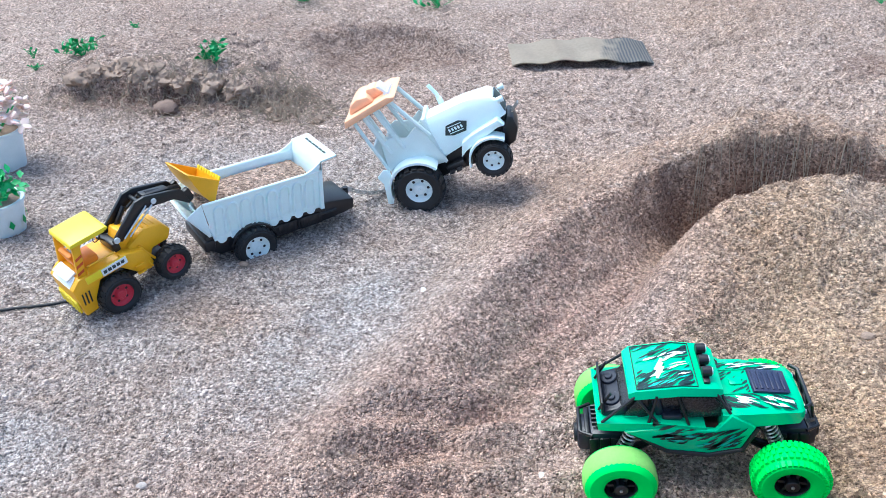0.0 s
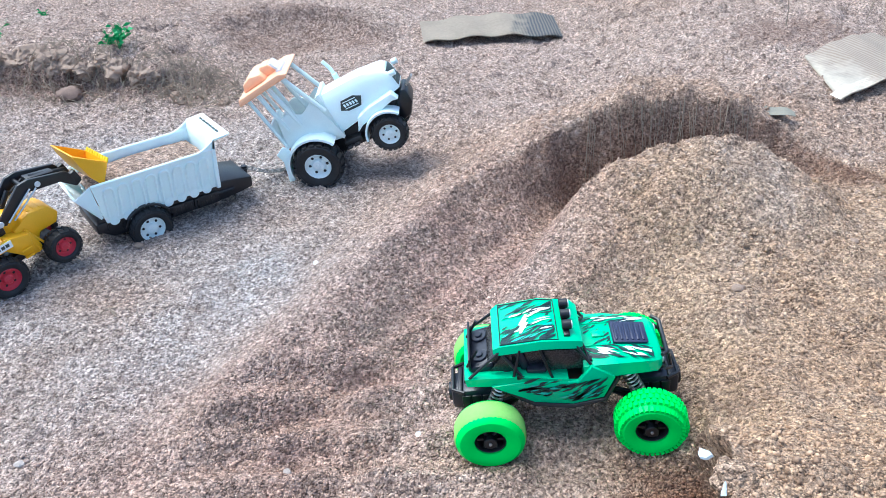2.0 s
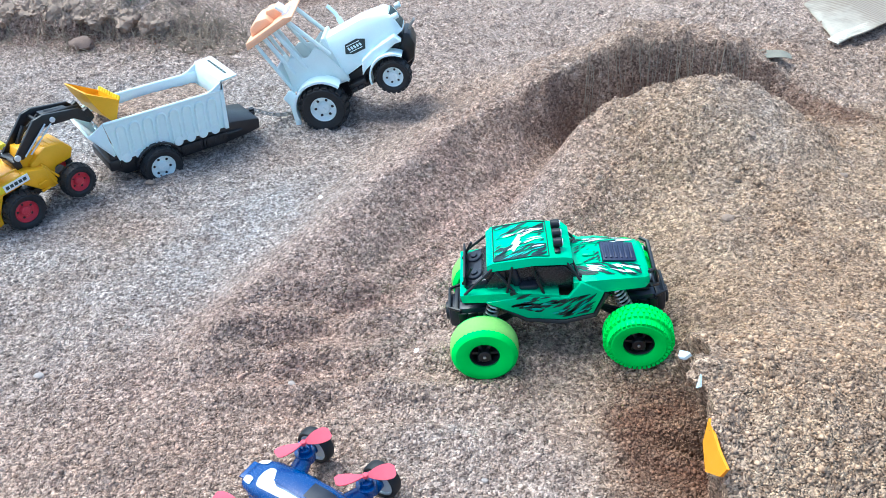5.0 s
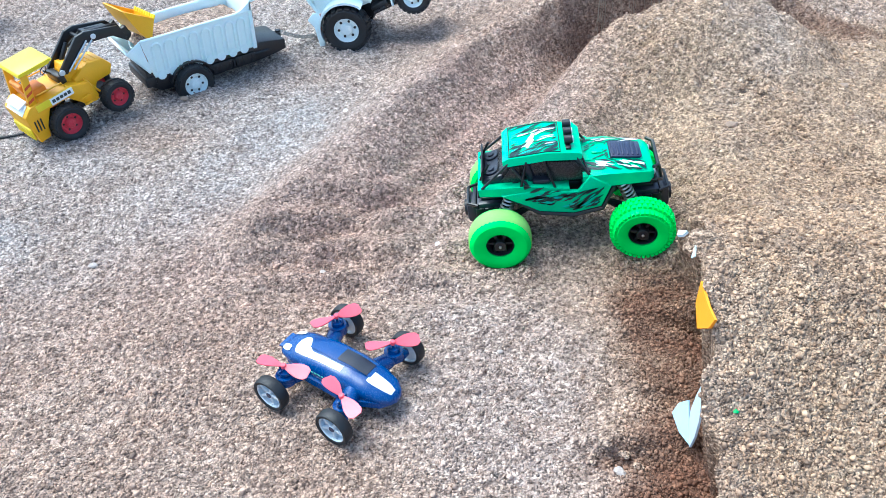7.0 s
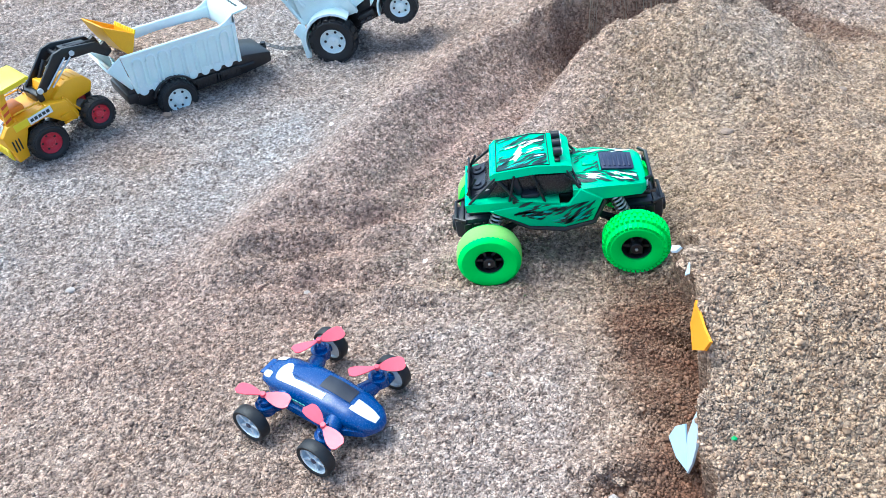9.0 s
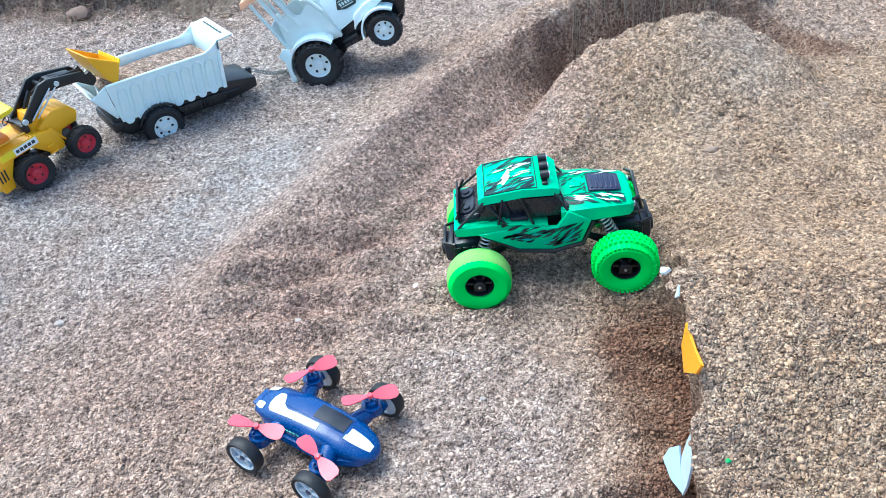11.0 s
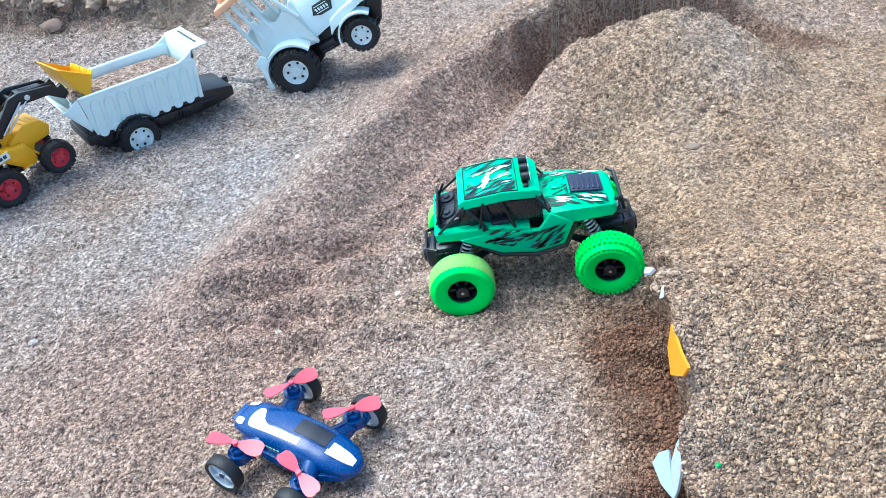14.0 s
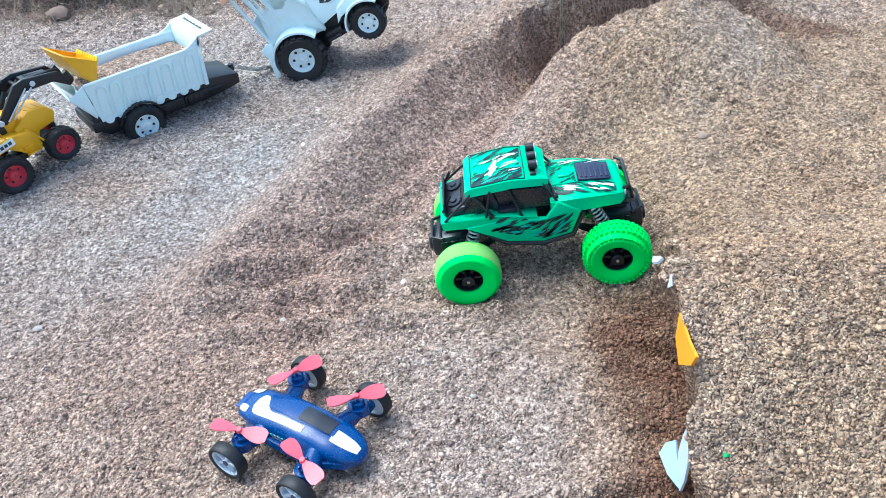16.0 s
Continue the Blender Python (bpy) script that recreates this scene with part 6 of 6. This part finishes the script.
for k in range(16):
    x, y, s = (-1.06 + 0.045 * k + r.uniform(-0.02, 0.02), 2.435 + r.uniform(-0.02, 0.05), r.uniform(0.022, 0.042)) if k < 11 else (r.gauss(-0.52, 0.06), r.gauss(2.4, 0.05), r.uniform(0.008, 0.02))
    ob = new("earth_clod", dark_clods[k % 4])
    ob.matrix_basis = pose(x, y, at_ground(x, y) - 0.25 * s, r.uniform(-20, 20), r.uniform(-20, 20), r.uniform(0, 360)) @ Matrix.Scale(s, 4)
    tagged(ob, "dry brown earth clod among roots", "clod", "earth clods")
BROWN_STONE = material("brown_stone", (0.2, 0.135, 0.105), 0.9, spread=0.3, scale=50, bump=0.6, bump_scale=200)
lone("field_stone", lump_mesh("field_stone", BROWN_STONE, 0.03, 0.6, 9, 0.3, 3), None, pose(-0.815, 2.365, at_ground(-0.815, 2.365) + 0.012, 0, 0, 20), "brown rounded stone in front of the root clump", "stone")

for k, (x, y, h, lean) in enumerate(((0.64, 1.9, 0.1, 4), (0.6, 1.885, 0.07, -8), (1.027, 2.557, 0.07, -6), (1.261, 2.62, 0.08, 12))):
    z = at_ground(x, y)
    d = Vector((math.sin(radians(lean)), 0.1, 1)) * h
    lone("dry_stalk", [tube([(0, 0, -0.012), tuple(d * 0.5 + Vector((0.003, 0, 0))), tuple(d)], 0.0017, 6, 0.0007), tube([tuple(d * 0.45), tuple(d * 0.6 + Vector((0.016, 0.004, 0)))], 0.0009, 5, 0.0004)], STRAW, pose(x, y, z), "thin dry stalk standing in the sand", "stalk", "dry stalks")

LEAF_SCRAP_AT = (0.815, 1.985)
r = random.Random(31)
hanging = []
for k in range(46):
    x = r.uniform(0.42, 0.76)
    y, a, pts = 1.952 - 0.25 * max(0.0, 0.5 - x) + r.uniform(-0.012, 0.006), r.uniform(-0.6, 0.6), []
    for i in range(5):
        px, py = x + math.sin(a) * 0.012 * i, y - r.uniform(0.006, 0.018) * i
        pts.append((px, py, at_ground(px, py) + 0.003 + 0.004 * r.random()))
    hanging.append(tube(pts, r.uniform(0.0005, 0.0011), 4, 0.0003))
lone("hanging_roots", hanging, STRAW, Matrix.Identity(4), "fine dry roots hanging from the trench wall", "roots", kind="stuff")
SCRAP = material("grey_green_scrap", (0.2, 0.2, 0.16), 0.85, spread=0.2, scale=40, dust=0.2)
lone("leaf_scrap", [sheet([(-0.034, -0.006), (-0.02, -0.018), (0.012, -0.016), (0.036, -0.002), (0.03, 0.01), (0.002, 0.016), (-0.026, 0.012)], 0.001, lambda x, y: 0.006 + 0.004 * math.sin(x * 90) + 2.5 * y * y)],
     SCRAP, pose(*LEAF_SCRAP_AT, at_ground(*LEAF_SCRAP_AT), 8, 6, -25), "dry grey-green leaf scrap lying on the bank", "leaf")

# chips and stones that show on the sand
for name, mat, x, y, s, label, cat in (("pale_stone", STONE, -0.066, 1.17, 0.0075, "small flat pale stone on sand", "stone"), ("grey_stone", STONE, -0.424, 1.176, 0.0085, "small grey round stone on gravel", "stone"),
                                       ("pale_stone", STONE, 0.2, 1.0, 0.005, "small dark pebble on pinkish sand", "stone"), ("white_chip", DECAL_WHITE, -0.088, 1.622, 0.007, "white chip lying on sand", "chip"),
                                       ("shell_chip", DECAL_WHITE, 0.106, 1.228, 0.006, "small white shell chip on sand", "chip"), ("pale_stone", STONE, 0.336, 0.812, 0.009, "pale stone on damp soil", "stone"),
                                       ("green_bit", LEAF, 0.409, 1.305, 0.0045, "tiny green plastic bit on sand", "chip"), ("green_bit", LEAF, 0.437, 0.79, 0.004, "tiny green plastic bit on sand", "chip"),
                                       ("grey_stone", EARTH, -0.43, 1.70, 0.011, "brown clod beside the trailer wheel", "clod"), ("sand_clod", EARTH, 0.605, 1.482, 0.013, "brown clod on the slope of the mound", "clod"),
                                       ("sand_clod", SAND, 0.322, 0.852, 0.013, "brown clod beside the small pit", "clod"), ("sand_clod", SAND, 0.345, 0.842, 0.01, "brown clod beside the small pit", "clod"), ("sand_clod", SAND, 0.305, 0.83, 0.009, "brown clod beside the small pit", "clod"), ("sand_clod", SAND, 0.36, 0.825, 0.008, "brown clod beside the small pit", "clod"),
                                       ("sand_clod", SAND, 0.365, 0.96, 0.009, "brown clod on damp soil", "clod"), ("sand_clod", SAND, 0.64, 1.585, 0.013, "brown clod on the slope of the mound", "clod"), ("sand_clod", SAND, 0.66, 1.6, 0.01, "brown clod on the slope of the mound", "clod"), ("sand_clod", SAND, 0.675, 1.57, 0.012, "brown clod on the slope of the mound", "clod"), ("sand_clod", SAND, 0.82, 1.76, 0.014, "brown clod on the rim of the mound", "clod"),
                                       ("sand_clod", EARTH, 0.83, 1.6, 0.011, "brown clod on the flat sand", "clod"), ("sand_clod", EARTH, 0.68, 1.66, 0.009, "brown clod on the mound", "clod")):
    me = lump_mesh(name, mat, 1, 0.55, x * 31, 0.3)
    ob = new(name, me)
    ob.matrix_basis = pose(x, y, at_ground(x, y) + 0.2 * s, 0, 0, x * 900) @ Matrix.Diagonal((s * 0.95, s * 0.7, s * 0.7, 1))
    tagged(ob, label, cat, "small stones")
for k, (x, y, a) in enumerate(((-0.42, 1.505, 30), (-0.41, 1.5, 130), (-0.62, 1.42, 70))):
    lone("straw_bit", [tube([(-0.014, 0, 0.002), (0, 0.002, 0.004), (0.015, 0, 0.003)], 0.0011, 5)], STRAW, pose(x, y, at_ground(x, y), 0, 0, a), "short dry straw lying on gravel", "straw", "straw bits")


# potted flowers beside the loader
def pot(x, y, rad, high, label):
    t = thing("flower_pot", pose(x, y, at_ground(x, y) - 0.002), label, "plant pot", "flower pots")
    part("pot", [lathe([(0, 0), (rad * 0.72, 0), (rad * 0.76, 0.004), (rad * 0.95, high - 0.008), (rad * 1.03, high - 0.006), (rad * 1.03, high), (rad * 0.9, high), (rad * 0.86, high - 0.012), (0, high - 0.014)], 36, "Z")], POT, t)
    part("soil", [lathe([(0, high - 0.0135), (rad * 0.85, high - 0.0118), (rad * 0.85, high - 0.009), (0, high - 0.006)], 24, "Z")], EARTH, t)
    return t


p1 = pot(-1.075, 2.06, 0.052, 0.095, "white pot with pale pink blossoms on sand")
r = random.Random(21)
for k in range(34):
    a, e, d = r.uniform(0, 2 * math.pi), r.uniform(0.1, 1.3), r.uniform(0.05, 0.105)
    c = Vector((math.cos(a) * math.cos(e) * d, math.sin(a) * math.cos(e) * d, 0.1 + math.sin(e) * d))
    petals = []
    for j in range(5):
        b = bmesh.new()
        bmesh.ops.create_icosphere(b, subdivisions=1, radius=1)
        petals.append(moved(b, Matrix.Translation(c) @ pose(0, 0, 0, r.uniform(-40, 40), r.uniform(-40, 40), 72 * j) @ Matrix.Translation((0.011, 0, 0)) @ Matrix.Diagonal((0.013, 0.01, 0.004, 1))))
    part("blossom", petals, PETAL, p1)
part("stem", [tube([(0, 0, 0.08), (math.cos(k) * 0.03, math.sin(k) * 0.03, 0.12), (math.cos(k) * 0.055, math.sin(k) * 0.055, 0.15)], 0.0018, 5) for k in range(7)], LEAF, p1)
p2 = pot(-0.935, 1.79, 0.048, 0.075, "white pot with a bushy green plant on sand")
blades = []
for k in range(150):
    a, e, d = r.uniform(0, 2 * math.pi), r.uniform(0.0, 1.4), r.uniform(0.02, 0.064)
    c = Vector((math.cos(a) * math.cos(e) * d, math.sin(a) * math.cos(e) * d, 0.08 + math.sin(e) * d))
    b = bmesh.new()
    v = [b.verts.new(q) for q in ((-0.012, 0, 0), (0, -0.007, 0.002), (0.012, 0, 0), (0, 0.007, 0.002))]
    b.faces.new(v[:3]), b.faces.new((v[0], v[2], v[3]))
    blades.append(moved(b, Matrix.Translation(c) @ pose(0, 0, 0, r.uniform(-60, 60), r.uniform(-60, 60), r.uniform(0, 360))))
part("foliage", blades, LEAF, p2)
part("leaf_print", [moved(sheet([(0, 0), (0.006, 0.008), (0, 0.02), (-0.006, 0.008)], 0.0006), Matrix.Rotation(radians(a), 4, "Z") @ pose(0.0435, 0, 0.022, 90, 0, 90)) for a in range(-120, 121, 40)], LEAF, p2)


ORANGE_RUBBER = material("orange_plastic", (0.85, 0.2, 0.015), 0.4, spread=0.06, dust=0.05)


# orange toy car at the edge of the flat sand
def orange_car(m):
    t = thing("orange_toy_car", m, "orange toy car with spiked black tyres on sand", "toy car")
    R = 0.04
    tyre = mesh_of("tyre", grained_tyre(R, 0.034, 0.028, 22, 0.007, rows=2, shoulder=0.2), RUBBER)
    for x in (-0.075, 0.075):
        for s in (1, -1):
            add_wheel(t, (mesh_of("wheel", [rod(0, s * 0.004, 0, 0.006, 0.03)], BLACK), tyre, mesh_of("rim", spoke_rim(0.0295, 0.016, 5, s, 0.34, 0.3), ORANGE_RUBBER)), pose(x, s * 0.06, R, 0, 9, 0))
    part("chassis", [box(0.17, 0.07, 0.02, 0, 0, 0.05, 0.004), rod(-0.075, 0, R, 0.006, 0.1), rod(0.075, 0, R, 0.006, 0.1)], BLACK, t)
    part("body", [prism([(-0.1, 0.055), (0.1, 0.055), (0.105, 0.075), (0.05, 0.085), (0.02, 0.115), (-0.05, 0.115), (-0.08, 0.085), (-0.105, 0.08)], -0.042, 0.042, 0.006)], AMBER, t)
    part("window", [prism([(-0.06, 0.088), (0.035, 0.088), (0.015, 0.11), (-0.045, 0.11)], -0.0428, 0.0428, 0.001)], WINDOW, t)
    return t


orange_car(pose(1.024, 1.384, at_ground(1.0, 1.39) - 0.003, 0, 0, -34))


# ---- loose grains ----
def scatter(name, count, low, high, mat, label, seed, where=None, lumpy=False, area=None):
    g = np.random.default_rng(seed)
    x = g.uniform(-1.25, 1.4, count * 3)
    y = 0.55 + 2.75 * g.random(count * 3) ** 1.7
    keep = np.abs(x - 0.1) < 0.35 + 0.55 * (y - 0.2)
    if area:
        x, y = g.uniform(area[0], area[1], count * 3), g.uniform(area[2], area[3], count * 3)
        keep = np.ones(len(x), bool)
    if where is not None:
        keep &= g.random(len(x)) < where(x, y)
    x, y = x[keep][:count], y[keep][:count]
    n = len(x)
    z, under = ground_height(x, y), undercut(x, y)
    size = low * (high / low) ** (g.random(n) ** 2.2)
    if lumpy:
        t = (1 + 5**0.5) / 2
        base = np.array([(-1, t, 0), (1, t, 0), (-1, -t, 0), (1, -t, 0), (0, -1, t), (0, 1, t), (0, -1, -t), (0, 1, -t), (t, 0, -1), (t, 0, 1), (-t, 0, -1), (-t, 0, 1)]) / 1.9
        faces = np.array([(0, 11, 5), (0, 5, 1), (0, 1, 7), (0, 7, 10), (0, 10, 11), (1, 5, 9), (5, 11, 4), (11, 10, 2), (10, 7, 6), (7, 1, 8), (3, 9, 4), (3, 4, 2), (3, 2, 6), (3, 6, 8), (3, 8, 9), (4, 9, 5), (2, 4, 11), (6, 2, 10), (8, 6, 7), (9, 8, 1)])
    else:
        base = np.array([(1, 0, 0), (-1, 0, 0), (0, 1, 0), (0, -1, 0), (0, 0, 1), (0, 0, -1)], float)
        faces = np.array([(0, 2, 4), (2, 1, 4), (1, 3, 4), (3, 0, 4), (2, 0, 5), (1, 2, 5), (3, 1, 5), (0, 3, 5)])
    k = len(base)
    v = base[None] * g.uniform(0.5, 1.3, (n, k, 1))
    a = g.uniform(0, 2 * np.pi, n)
    c, s = np.cos(a)[:, None], np.sin(a)[:, None]
    tilt = g.uniform(-0.6, 0.6, n)[:, None]
    vx, vy, vz = v[..., 0], v[..., 1] * 0.85, v[..., 2] * 0.75
    vy, vz = vy * np.cos(tilt) - vz * np.sin(tilt), vy * np.sin(tilt) + vz * np.cos(tilt)
    co = np.stack([(vx * c - vy * s) * size[:, None] + (x + under)[:, None], (vx * s + vy * c) * size[:, None] + y[:, None], vz * size[:, None] + (z + size * 0.3)[:, None]], -1).reshape(-1, 3)
    tris = (faces[None] + (np.arange(n) * k)[:, None, None]).reshape(-1, 3)
    me = bpy.data.meshes.new(name)
    me.vertices.add(len(co))
    me.vertices.foreach_set("co", co.ravel())
    me.loops.add(tris.size)
    me.loops.foreach_set("vertex_index", tris.ravel().astype(np.int32))
    me.polygons.add(len(tris))
    me.polygons.foreach_set("loop_start", np.arange(len(tris)) * 3)
    me.update()
    attributes(me, np.repeat(x, k), np.repeat(y, k))
    me.materials.append(mat)
    return tagged(new(name, me), label, "gravel", kind="stuff")


scatter("sand_grains", 190000, 0.0012, 0.0031, GRAINS, "loose coarse sand grains of many tones", 1)
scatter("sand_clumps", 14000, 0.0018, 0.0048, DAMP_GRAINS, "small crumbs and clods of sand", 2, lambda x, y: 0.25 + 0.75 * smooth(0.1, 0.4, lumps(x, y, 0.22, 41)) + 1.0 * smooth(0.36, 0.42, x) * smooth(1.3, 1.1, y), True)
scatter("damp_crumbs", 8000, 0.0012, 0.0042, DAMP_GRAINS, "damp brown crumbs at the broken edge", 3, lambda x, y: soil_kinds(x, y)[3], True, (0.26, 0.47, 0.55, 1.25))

scatter("face_crumbs", 5000, 0.0012, 0.0038, DAMP_GRAINS, "damp brown crumbs clinging to the broken edge", 4, lambda x, y: smooth(0.014, 0.004, np.abs(x - cut_x(y))) * smooth(0.3, 0.7, soil_kinds(x, y)[3]), True, (0.415, 0.45, 0.55, 1.16))
